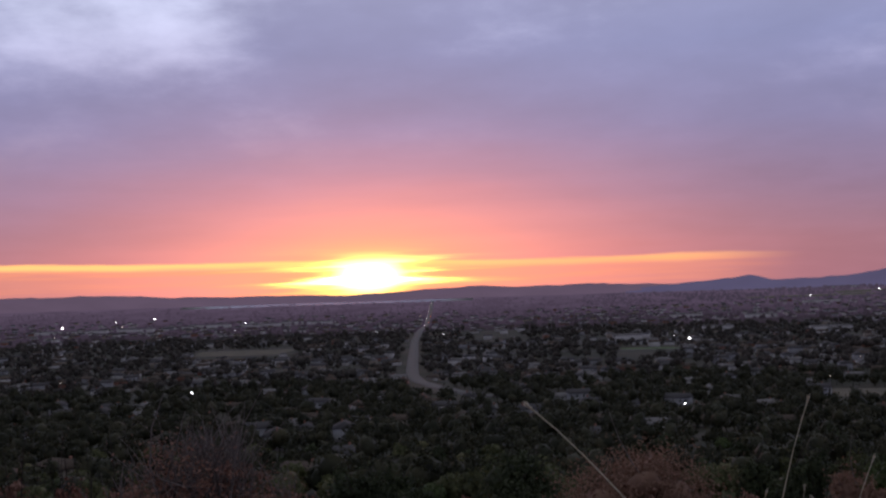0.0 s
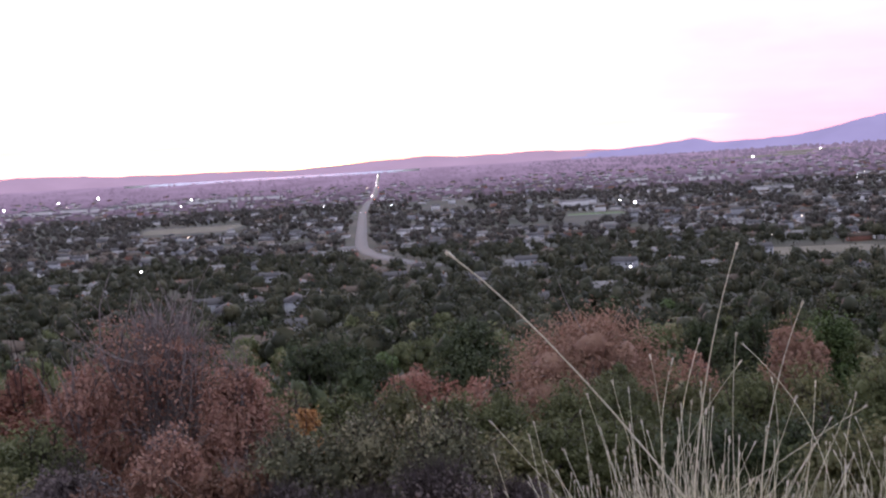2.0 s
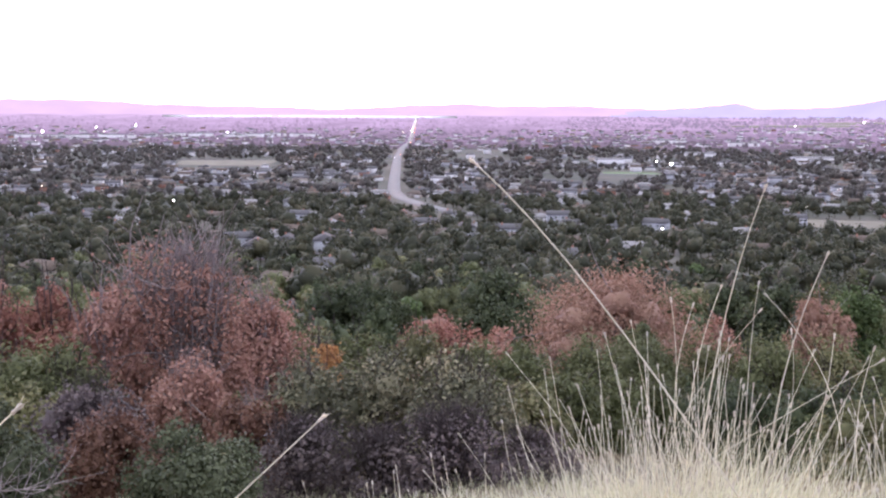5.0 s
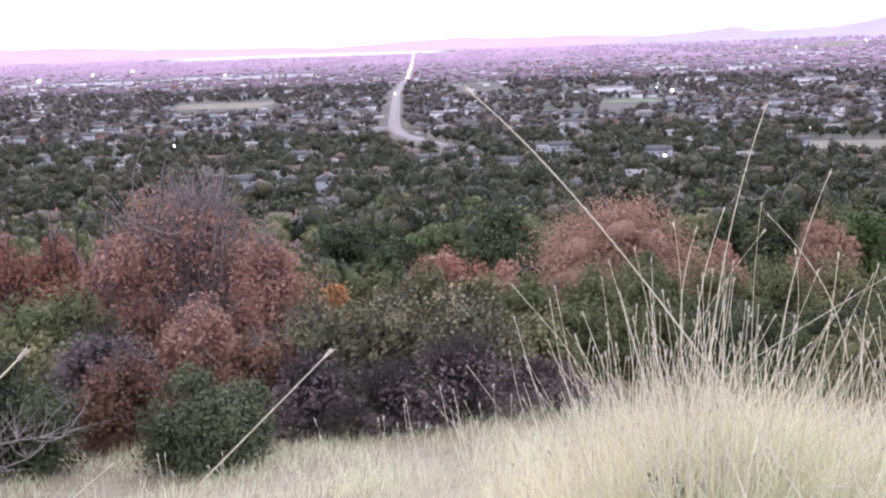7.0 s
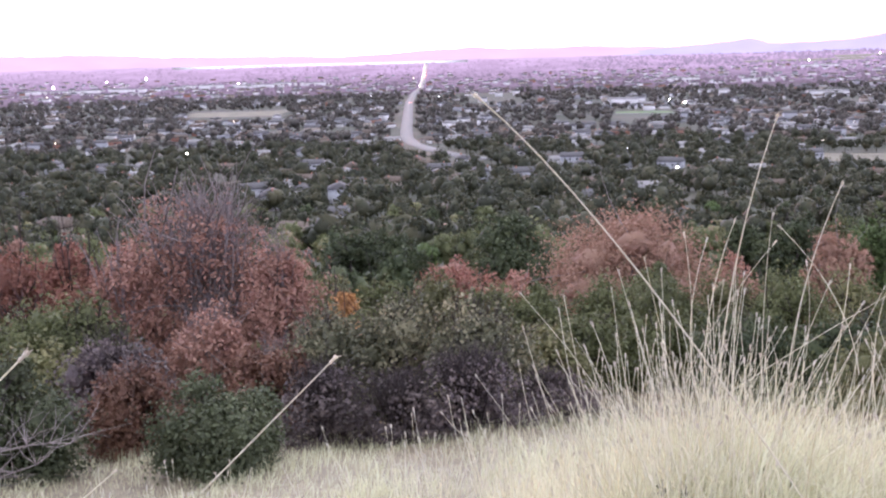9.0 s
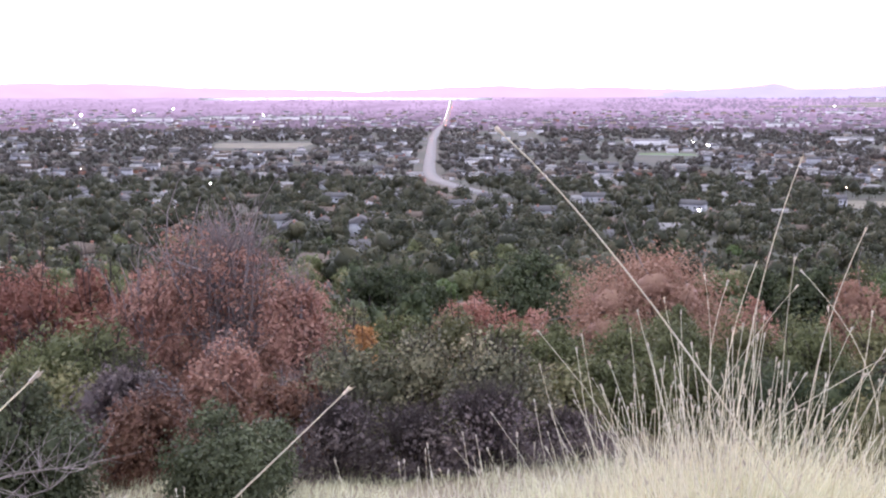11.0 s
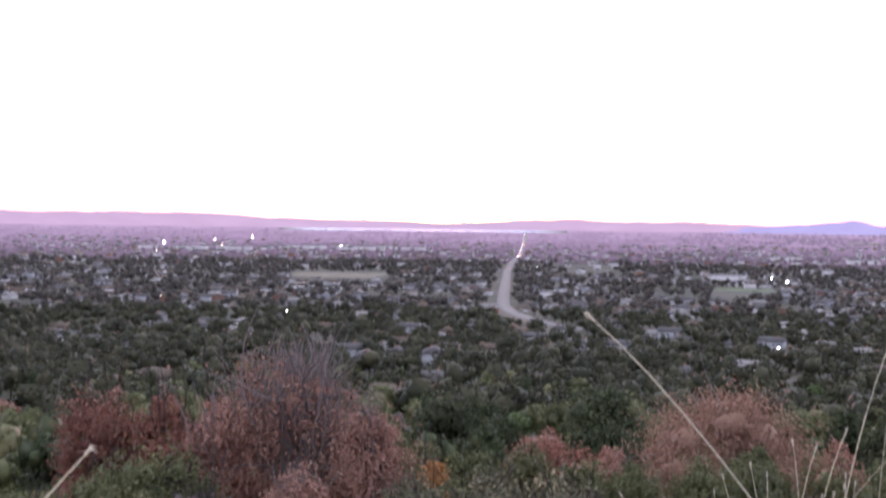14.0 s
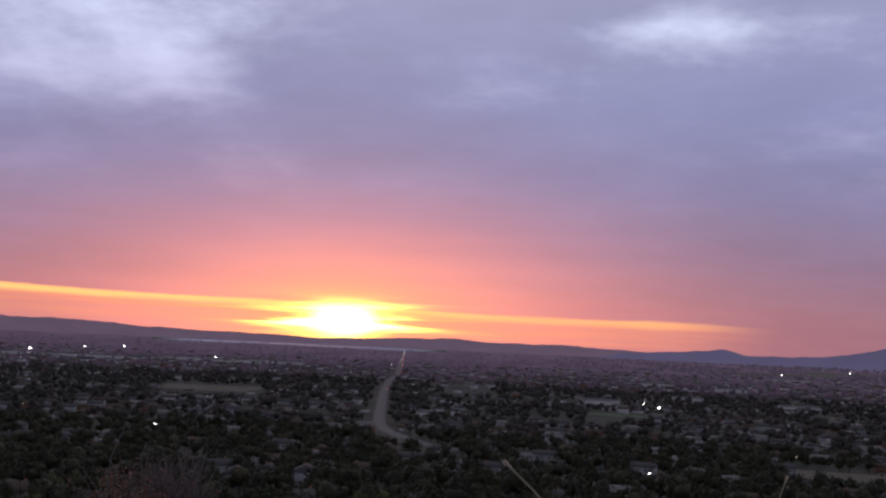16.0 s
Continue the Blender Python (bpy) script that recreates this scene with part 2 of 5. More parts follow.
def build_ground():
    r = np.concatenate([np.arange(0.0, 12, 0.22), np.geomspace(12, 4950, 210)])
    a = np.linspace(0, 2 * math.pi, 361)[:-1]
    R_, A = np.meshgrid(r[1:], a, indexing="ij")
    x, y = (R_ * np.sin(A)).ravel(), (R_ * np.cos(A)).ravel()
    v = np.column_stack([np.concatenate([[0], x]), np.concatenate([[0], y]), np.concatenate([[-1.34], ground_z(x, y)])])
    nr, na = len(r) - 1, len(a)
    i, j = np.meshgrid(np.arange(nr - 1), np.arange(na), indexing="ij")
    q = np.column_stack([(1 + i * na + j).ravel(), (1 + (i + 1) * na + j).ravel(), (1 + (i + 1) * na + (j + 1) % na).ravel(), (1 + i * na + (j + 1) % na).ravel()])
    k = np.arange(na)
    tri = np.column_stack([np.zeros(na, int), 1 + k, 1 + (k + 1) % na])

    def look_of(n, p):
        sep = n.node("ShaderNodeSeparateXYZ", [p])
        d = n.m("SQRT", n.m("ADD", n.m("POWER", sep.outputs[0], 2.0), n.m("POWER", sep.outputs[1], 2.0)))
        straw = n.ramp(n.noise(p, 6.0, 8.0, 0.65), [(0.25, (0.14, 0.115, 0.085)), (0.55, (0.27, 0.235, 0.175)), (0.8, (0.40, 0.36, 0.27))])
        slope = n.ramp(n.noise(p, 0.35, 6.0), [(0.3, (0.05, 0.05, 0.025)), (0.5, (0.10, 0.075, 0.045)), (0.75, (0.16, 0.12, 0.075))])
        town = n.ramp(n.noise(p, 0.011, 7.0, 0.7), [(0.3, (0.028, 0.033, 0.018)), (0.48, (0.046, 0.048, 0.030)), (0.6, (0.075, 0.066, 0.048)), (0.75, (0.12, 0.10, 0.075))])
        c = n.mix(n.smooth(d, 8.0, 14.0), straw, slope)
        c = n.mix(n.smooth(d, 120.0, 300.0), c, town)
        return c, n.noise(p, 14.0, 6.0), 0.03

    me = mesh_of("ground", v, [q, tri], material("earth_and_dry_grass", look_of, 0.8, 0.3), smooth=True)
    return tagged(new("ground", me), "dry hillside falling to a wide dusky valley plain", "ground", kind="structure")


ground = build_ground()


def build_ridge(name, dist, az0, az1, peaks, base, colour, seed, label):
    """A far mountain range as a wall of slopes with a jagged crest; peaks: (azimuth, elevation) in degrees."""
    rng = np.random.default_rng(seed)
    az = np.linspace(az0, az1, 420)
    el = np.interp(az, [p[0] for p in peaks], [p[1] for p in peaks])
    rough = sum(rng.uniform(0.4, 1) * 0.045 / (k + 1) * np.sin(az * (0.9 + 1.35 * k) + rng.uniform(0, 6.28)) for k in range(8))
    el = el + rough * np.clip((el + 0.5) * 1.2, 0.2, 1)
    rows = 9
    v, f = [], []
    for j in range(rows):
        t = j / (rows - 1)
        d = dist - 260 * (1 - t)
        gull = 14 * np.sin(az * 5.3 + j) * t * (1 - t) * 4
        zz = base + (np.tan(np.radians(el)) * dist - base) * t ** 1.25
        v.append(np.column_stack([np.sin(np.radians(az)) * (d + gull), np.cos(np.radians(az)) * (d + gull), zz]))
    v = np.concatenate(v)
    n = len(az)
    i, j = np.meshgrid(np.arange(rows - 1), np.arange(n - 1), indexing="ij")
    q = np.column_stack([(i * n + j).ravel(), (i * n + j + 1).ravel(), ((i + 1) * n + j + 1).ravel(), ((i + 1) * n + j).ravel()])
    mat = bpy.data.materials.new(name)
    mat.use_nodes = True
    nd = Nodes(mat.node_tree)
    geo = nd.node("ShaderNodeNewGeometry").outputs["Position"]
    # the haze over the range is painted: its slopes emit the haze colour
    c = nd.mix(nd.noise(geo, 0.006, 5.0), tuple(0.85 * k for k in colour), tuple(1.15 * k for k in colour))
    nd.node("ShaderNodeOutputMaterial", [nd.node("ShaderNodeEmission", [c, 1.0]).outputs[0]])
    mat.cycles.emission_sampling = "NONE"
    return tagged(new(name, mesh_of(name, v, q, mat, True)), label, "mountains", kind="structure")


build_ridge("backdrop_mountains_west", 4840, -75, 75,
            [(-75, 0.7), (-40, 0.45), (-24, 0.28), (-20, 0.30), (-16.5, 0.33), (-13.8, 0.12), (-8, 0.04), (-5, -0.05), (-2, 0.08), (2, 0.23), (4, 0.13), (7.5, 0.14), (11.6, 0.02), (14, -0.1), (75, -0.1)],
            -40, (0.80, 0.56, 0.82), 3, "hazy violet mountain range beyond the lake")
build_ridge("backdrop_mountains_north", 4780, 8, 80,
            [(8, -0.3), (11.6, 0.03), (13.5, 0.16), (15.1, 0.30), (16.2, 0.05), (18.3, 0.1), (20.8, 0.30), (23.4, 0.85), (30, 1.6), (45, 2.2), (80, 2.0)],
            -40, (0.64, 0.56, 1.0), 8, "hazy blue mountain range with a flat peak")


def distance_of(n, p):
    sep = n.node("ShaderNodeSeparateXYZ", [p])
    return n.m("SQRT", n.m("ADD", n.m("POWER", sep.outputs[0], 2.0), n.m("POWER", sep.outputs[1], 2.0)))


def haze_glow_material(name, stops, low, high, scale):
    """Haze painted as emission for the farthest distance: colours by kilometre, mottled."""
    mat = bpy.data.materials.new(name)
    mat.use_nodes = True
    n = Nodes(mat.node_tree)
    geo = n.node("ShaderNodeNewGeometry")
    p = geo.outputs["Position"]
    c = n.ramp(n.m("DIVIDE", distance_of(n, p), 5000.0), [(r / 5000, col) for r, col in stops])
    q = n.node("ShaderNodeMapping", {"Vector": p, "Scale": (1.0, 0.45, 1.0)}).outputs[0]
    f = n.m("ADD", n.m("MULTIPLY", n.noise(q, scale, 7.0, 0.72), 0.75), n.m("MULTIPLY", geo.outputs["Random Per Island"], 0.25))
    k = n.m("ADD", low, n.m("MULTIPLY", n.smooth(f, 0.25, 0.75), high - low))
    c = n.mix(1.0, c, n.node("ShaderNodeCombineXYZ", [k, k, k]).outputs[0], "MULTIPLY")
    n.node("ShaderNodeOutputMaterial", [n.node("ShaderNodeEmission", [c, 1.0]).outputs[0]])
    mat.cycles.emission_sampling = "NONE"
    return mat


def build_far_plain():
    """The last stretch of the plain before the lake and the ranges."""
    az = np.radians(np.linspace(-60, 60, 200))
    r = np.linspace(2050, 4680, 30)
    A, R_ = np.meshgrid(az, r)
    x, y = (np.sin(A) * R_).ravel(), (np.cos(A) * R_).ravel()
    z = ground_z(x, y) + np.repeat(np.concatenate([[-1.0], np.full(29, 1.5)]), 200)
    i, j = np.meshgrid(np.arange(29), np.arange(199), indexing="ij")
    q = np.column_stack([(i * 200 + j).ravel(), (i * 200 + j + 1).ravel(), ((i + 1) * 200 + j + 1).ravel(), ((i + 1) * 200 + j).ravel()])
    # violet haze as the plain's own emission, paler towards the lake
    mat = haze_glow_material("far_plain_haze", [(2000, (0.17, 0.135, 0.175)), (2600, (0.30, 0.22, 0.325)), (3400, (0.48, 0.345, 0.53)), (4600, (0.64, 0.45, 0.69))], 0.7, 1.3, 0.008)
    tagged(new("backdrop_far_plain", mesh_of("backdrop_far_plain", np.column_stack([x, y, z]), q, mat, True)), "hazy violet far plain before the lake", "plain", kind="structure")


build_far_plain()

# ---------------------------------------------------------------- plants


def tube(pts, r0, r1, sides=5):
    """A tapered tube along points: verts and quads."""
    pts = np.asarray(pts, float)
    n = len(pts)
    tan = np.gradient(pts, axis=0)
    tan /= np.linalg.norm(tan, axis=1)[:, None] + 1e-9
    ref = np.where(np.abs(tan[:, 2:3]) > 0.9, [[1.0, 0, 0]], [[0, 0, 1.0]])
    u = np.cross(tan, ref)
    u /= np.linalg.norm(u, axis=1)[:, None] + 1e-9
    w = np.cross(tan, u)
    r = np.linspace(r0, r1, n)
    a = np.linspace(0, 2 * math.pi, sides + 1)[:-1]
    v = (pts[:, None] + r[:, None, None] * (np.cos(a)[None, :, None] * u[:, None] + np.sin(a)[None, :, None] * w[:, None])).reshape(-1, 3)
    i, j = np.meshgrid(np.arange(n - 1), np.arange(sides), indexing="ij")
    f = np.column_stack([(i * sides + j).ravel(), (i * sides + (j + 1) % sides).ravel(), ((i + 1) * sides + (j + 1) % sides).ravel(), ((i + 1) * sides + j).ravel()])
    return v, f


def gather(pieces):
    vs, fs, k = [], [], 0
    for v, f in pieces:
        vs.append(v)
        fs.append(f + k)
        k += len(v)
    return np.concatenate(vs), np.concatenate(fs)


def bend(a, b, rng, sag=0.12, n=5):
    """Points from a to b on an uneven bow."""
    a, b = np.asarray(a, float), np.asarray(b, float)
    t = np.linspace(0, 1, n)[:, None]
    off = rng.normal(0, sag, 3) * np.linalg.norm(b - a)
    return a + (b - a) * t + off * (t * (1 - t)) * 2


def leaf_cards(c, size, rng, flat=0.35, long=1.5):
    """A folded diamond at each centre, turned at random."""
    n = len(c)
    d = rng.normal(size=(n, 3))
    d[:, 2] *= 0.7
    d /= np.linalg.norm(d, axis=1)[:, None]
    e = rng.normal(size=(n, 3))
    e[:, 2] *= flat * 2
    e -= d * np.sum(d * e, axis=1)[:, None]
    e /= np.linalg.norm(e, axis=1)[:, None] + 1e-9
    up = np.cross(d, e)
    s = (size * rng.uniform(0.55, 1.25, n))[:, None]
    v = np.stack([c - d * s * long * 0.5, c + e * s * 0.5 + up * s * 0.15, c + d * s * long * 0.5, c - e * s * 0.5 + up * s * 0.15], axis=1).reshape(-1, 3)
    return v, np.arange(4 * n).reshape(-1, 4)


def facing_leaves(c, out, size, rng, stray=0.55, long=1.4):
    """A folded leaf or spray at each centre, its face turned roughly outwards."""
    n = len(c)
    w = out / (np.linalg.norm(out, axis=1)[:, None] + 1e-9) + rng.normal(0, stray, (n, 3))
    w /= np.linalg.norm(w, axis=1)[:, None] + 1e-9
    d = np.cross(w, rng.normal(size=(n, 3)))
    d /= np.linalg.norm(d, axis=1)[:, None] + 1e-9
    e = np.cross(w, d)
    s = (size * rng.uniform(0.6, 1.3, n))[:, None]
    v = np.stack([c - d * s * long * 0.5, c + e * s * 0.5 - w * s * 0.12, c + d * s * long * 0.5, c - e * s * 0.5 - w * s * 0.12], axis=1).reshape(-1, 3)
    return v, np.arange(4 * n).reshape(-1, 4)


def leaf_clumps(centres, radii, per, size, rng):
    """Rounded clumps of leaves: 'per' sprays over the surface of each, mostly on its upper side."""
    n = len(centres) * per
    o = rng.normal(size=(n, 3))
    o[:, 2] = np.abs(o[:, 2]) - 0.45
    o /= np.linalg.norm(o, axis=1)[:, None]
    c = np.repeat(centres, per, axis=0) + o * np.repeat(radii, per, axis=0) * rng.uniform(0.72, 1.12, (n, 1))
    return facing_leaves(c, o, np.repeat(size, per), rng)


def lobes_of(width, height, rng, count, low=0.15):
    """Rounded masses that make up an uneven domed crown: centre and radii."""
    out = []
    for k in range(count):
        a = 2.4 * k + rng.uniform(-0.5, 0.5)
        s = math.sqrt((k + 0.5) / count) * rng.uniform(0.85, 1.08)
        top = math.sqrt(max(0.0, 1 - (0.9 * s) ** 2))
        z = height * (low + (0.78 - low) * top * rng.uniform(0.72, 1.04))
        g = rng.uniform(0.6, 1.28)
        out.append((np.array([math.cos(a) * s * 0.36 * width, math.sin(a) * s * 0.36 * width, z]),
                    np.array([width * 0.21 * g, width * 0.21 * g, min(height * 0.23, width * 0.26) * g])))
        if s > 0.5 and low < 0.2:
            out.append((np.array([math.cos(a) * s * 0.33 * width, math.sin(a) * s * 0.33 * width, 0.16 * height]),
                        np.array([width * 0.20 * g, width * 0.20 * g, height * 0.19])))
        if s > 0.55 and z > 0.4 * height:
            out.append((np.array([math.cos(a) * s * 0.38 * width, math.sin(a) * s * 0.38 * width, z * 0.52]),
                        np.array([width * 0.19 * g, width * 0.19 * g, height * 0.22])))
    return out


def crown_points(lobes, n, rng, fill=0.35):
    """Leaf places on and under the surface of the lobes, in sprays with gaps between them."""
    vol = np.array([r[0] * r[1] * r[2] for _, r in lobes]) ** 0.66
    pick = rng.choice(len(lobes), n, p=vol / vol.sum())
    c = np.array([l[0] for l in lobes])[pick]
    r = np.array([l[1] for l in lobes])[pick]
    sprays = rng.normal(size=(max(12, n // 14), 3))
    sprays /= np.linalg.norm(sprays, axis=1)[:, None]
    which = rng.integers(0, len(sprays), n)
    d = sprays[which] + rng.normal(0, 0.2, (n, 3))
    d /= np.linalg.norm(d, axis=1)[:, None]
    rad = np.where(rng.random(n) < fill, rng.uniform(0.35, 0.9, n), rng.normal(0.95, 0.13, n) * rng.uniform(0.72, 1.28, len(sprays))[which])
    return c + d * r * rad[:, None], d


def shrub_meshes(width, height, leaves, leaf, leaf_mat, wood_mat, seed, lobes=9, low=0.12, stems=6, twigs=40, bare=0):
    """Stems with twigs, and the foliage, of one shrub or tree."""
    rng = np.random.default_rng(seed)
    lb = lobes_of(width, height, rng, lobes, low)
    pieces = []
    thick = 0.012 * height + 0.008 * width
    for k in range(stems):
        c, r = lb[k % len(lb)]
        foot = np.array([rng.normal(0, 0.03 * width), rng.normal(0, 0.03 * width), -0.25])
        path = bend(foot, c + rng.normal(0, 0.2, 3) * r, rng, 0.10, 6)
        pieces.append(tube(path, thick, thick * 0.35, 5))
        for j in range(max(1, twigs // stems)):
            p = path[rng.integers(2, 6)]
            q = p + rng.normal(0, 1, 3) * r * 0.9
            q[2] = max(q[2], 0.05 * height) + 0.1 * height
            pieces.append(tube(bend(p, q, rng, 0.12, 4), thick * 0.3, thick * 0.08, 3))
    for k in range(bare):
        a = rng.uniform(0, 6.28)
        r = rng.uniform(0, 0.28) * width
        p = np.array([math.cos(a) * r * 0.5, math.sin(a) * r * 0.5, height * rng.uniform(0.3, 0.6)])
        q = np.array([math.cos(a) * r, math.sin(a) * r, height * rng.uniform(0.75, 1.05)])
        path = bend(p, q, rng, 0.08, 5)
        pieces.append(tube(path, thick * 0.3, thick * 0.06, 3))
        for j in range(4):
            s = path[rng.integers(1, 4)]
            pieces.append(tube(bend(s, s + np.array([rng.normal(0, 0.09) * width, rng.normal(0, 0.09) * width, rng.uniform(0.1, 0.25) * height]), rng, 0.1, 4), thick * 0.14, thick * 0.04, 3))
    wood = mesh_of("branches", *gather(pieces), wood_mat, True)
    pts, out = crown_points(lb, int(leaves * 1.15), rng)
    keep = pts[:, 2] > 0.02 * height
    v, q = facing_leaves(pts[keep], out[keep] + np.array([0, 0, 0.3]), np.full(int(keep.sum()), leaf * 0.86), rng, 0.6)
    # rounded clumps of leaves over the crown, and the dark mass inside it
    lc, lr = np.array([c for c, _ in lb]), np.array([r for _, r in lb])
    n_in = 18 if width > 3 else 5 if bare > 40 else 11
    d = rng.normal(size=(len(lb) * n_in, 3))
    d /= np.linalg.norm(d, axis=1)[:, None]
    cc = np.repeat(lc, n_in, axis=0) + d * np.repeat(lr, n_in, axis=0) * rng.uniform(0.5, 0.9, (len(d), 1))
    rr = np.repeat(lr, n_in, axis=0) * rng.uniform(0.22, 0.42, (len(d), 1)) * (0.7 if width > 3 else 1.0)
    cc[:, 2] = np.maximum(cc[:, 2], rr[:, 2] * 0.6)
    cv, cq = leaf_clumps(cc, rr, 34 if width > 3 else 22, np.full(len(cc), leaf * (0.8 if width > 3 else 1.0)), rng)
    v, q = np.concatenate([v, cv]), np.concatenate([q, cq + len(v)])
    if bare > 40:
        return wood, mesh_of("foliage", v, q, leaf_mat)
    lv, lt = lumps(lc, lr * 0.44, rng, 0.22)
    foliage = mesh_of("foliage", np.concatenate([v, lv]), [q, lt + len(v)], leaf_mat, True)
    return wood, foliage


T_ = (1 + 5 ** 0.5) / 2
ICO_V = np.array([(s * a, t * b, 0) for s in (-1, 1) for t in (-1, 1) for a, b in ((1, T_),)] + [(0, s, t * T_) for s in (-1, 1) for t in (-1, 1)]
                 + [(t * T_, 0, s) for s in (-1, 1) for t in (-1, 1)], float) / math.hypot(1, T_)
ICO_F = np.array([(a, b, c) for a in range(12) for b in range(a + 1, 12) for c in range(b + 1, 12)
                  if max(np.linalg.norm(ICO_V[a] - ICO_V[b]), np.linalg.norm(ICO_V[b] - ICO_V[c]), np.linalg.norm(ICO_V[a] - ICO_V[c])) < 1.1])
for k_, (a_, b_, c_) in enumerate(ICO_F):
    if np.dot(np.cross(ICO_V[b_] - ICO_V[a_], ICO_V[c_] - ICO_V[a_]), ICO_V[a_]) < 0:
        ICO_F[k_] = (a_, c_, b_)


def lumps(centres, radii, rng, uneven=0.28):
    """Uneven twenty-sided masses of leaves."""
    n = len(centres)
    push = 1 + rng.normal(0, uneven, (n, 12, 1)).clip(-0.45, 0.6)
    a = rng.uniform(0, 6.28, n)
    ca, sa = np.cos(a)[:, None], np.sin(a)[:, None]
    base = np.stack([ICO_V[None, :, 0] * ca - ICO_V[None, :, 1] * sa, ICO_V[None, :, 0] * sa + ICO_V[None, :, 1] * ca, np.repeat(ICO_V[None, :, 2], n, axis=0)], axis=2)
    v = centres[:, None] + base * push * radii[:, None]
    return v.reshape(-1, 3), (np.arange(n)[:, None, None] * 12 + ICO_F[None]).reshape(-1, 3)


def plant(name, x, y, meshes, label, category, group="", turn=0.0, size=1.0, parts=("woody_frame", "foliage")):
    root = new(name)
    root.matrix_world = pose(x, y, float(ground_z(x, y)) - 0.03, 0, 0, turn) @ Matrix.Diagonal((size, size, size, 1))
    for nm, me in zip(parts, meshes):
        part(nm, me, root)
    return tagged(root, label, category, group)


bark = material("grey_bark", lambda n, p: n.ramp(n.noise(p, 22.0, 5.0), [(0.3, (0.12, 0.10, 0.098)), (0.7, (0.30, 0.265, 0.25))]), 0.85)
dark_bark = material("dark_bark", lambda n, p: n.ramp(n.noise(p, 22.0, 5.0), [(0.3, (0.025, 0.02, 0.02)), (0.7, (0.075, 0.058, 0.055))]), 0.85)
rust = leaf_material("russet_leaves", (0.22, 0.118, 0.086), (0.34, 0.185, 0.138), (0.45, 0.28, 0.215))
red = leaf_material("red_leaves", (0.19, 0.086, 0.062), (0.265, 0.122, 0.088), (0.34, 0.170, 0.125))
tan = leaf_material("tan_leaves", (0.215, 0.126, 0.088), (0.285, 0.172, 0.120), (0.37, 0.235, 0.170))
green = leaf_material("oak_green_leaves", (0.060, 0.070, 0.030), (0.108, 0.122, 0.050), (0.18, 0.19, 0.085))
olive = leaf_material("olive_leaves", (0.072, 0.074, 0.034), (0.130, 0.132, 0.058), (0.22, 0.205, 0.098))
deep = leaf_material("deep_green_leaves", (0.030, 0.042, 0.020), (0.052, 0.068, 0.031), (0.095, 0.114, 0.052))
bright = leaf_material("bright_green_leaves", (0.040, 0.062, 0.022), (0.066, 0.098, 0.032), (0.11, 0.145, 0.052))
yellow = leaf_material("yellow_spotted_leaves", (0.066, 0.070, 0.040), (0.125, 0.125, 0.072), (0.46, 0.42, 0.26))
orange = leaf_material("orange_leaves", (0.26, 0.12, 0.05), (0.38, 0.20, 0.08), (0.48, 0.30, 0.12))
plum = leaf_material("withered_plum_leaves", (0.066, 0.053, 0.056), (0.112, 0.089, 0.090), (0.19, 0.152, 0.14))
brown = leaf_material("rust_brown_leaves", (0.086, 0.045, 0.032), (0.142, 0.073, 0.049), (0.22, 0.122, 0.082))
sage = leaf_material("soft_green_leaves", (0.040, 0.050, 0.025), (0.068, 0.081, 0.042), (0.110, 0.126, 0.066))
LEAF = {"brown": brown, "sage": sage, "plum": plum, "rust": rust, "red": red, "tan": tan, "green": green, "olive": olive, "deep": deep, "bright": bright, "yellow": yellow, "orange": orange}

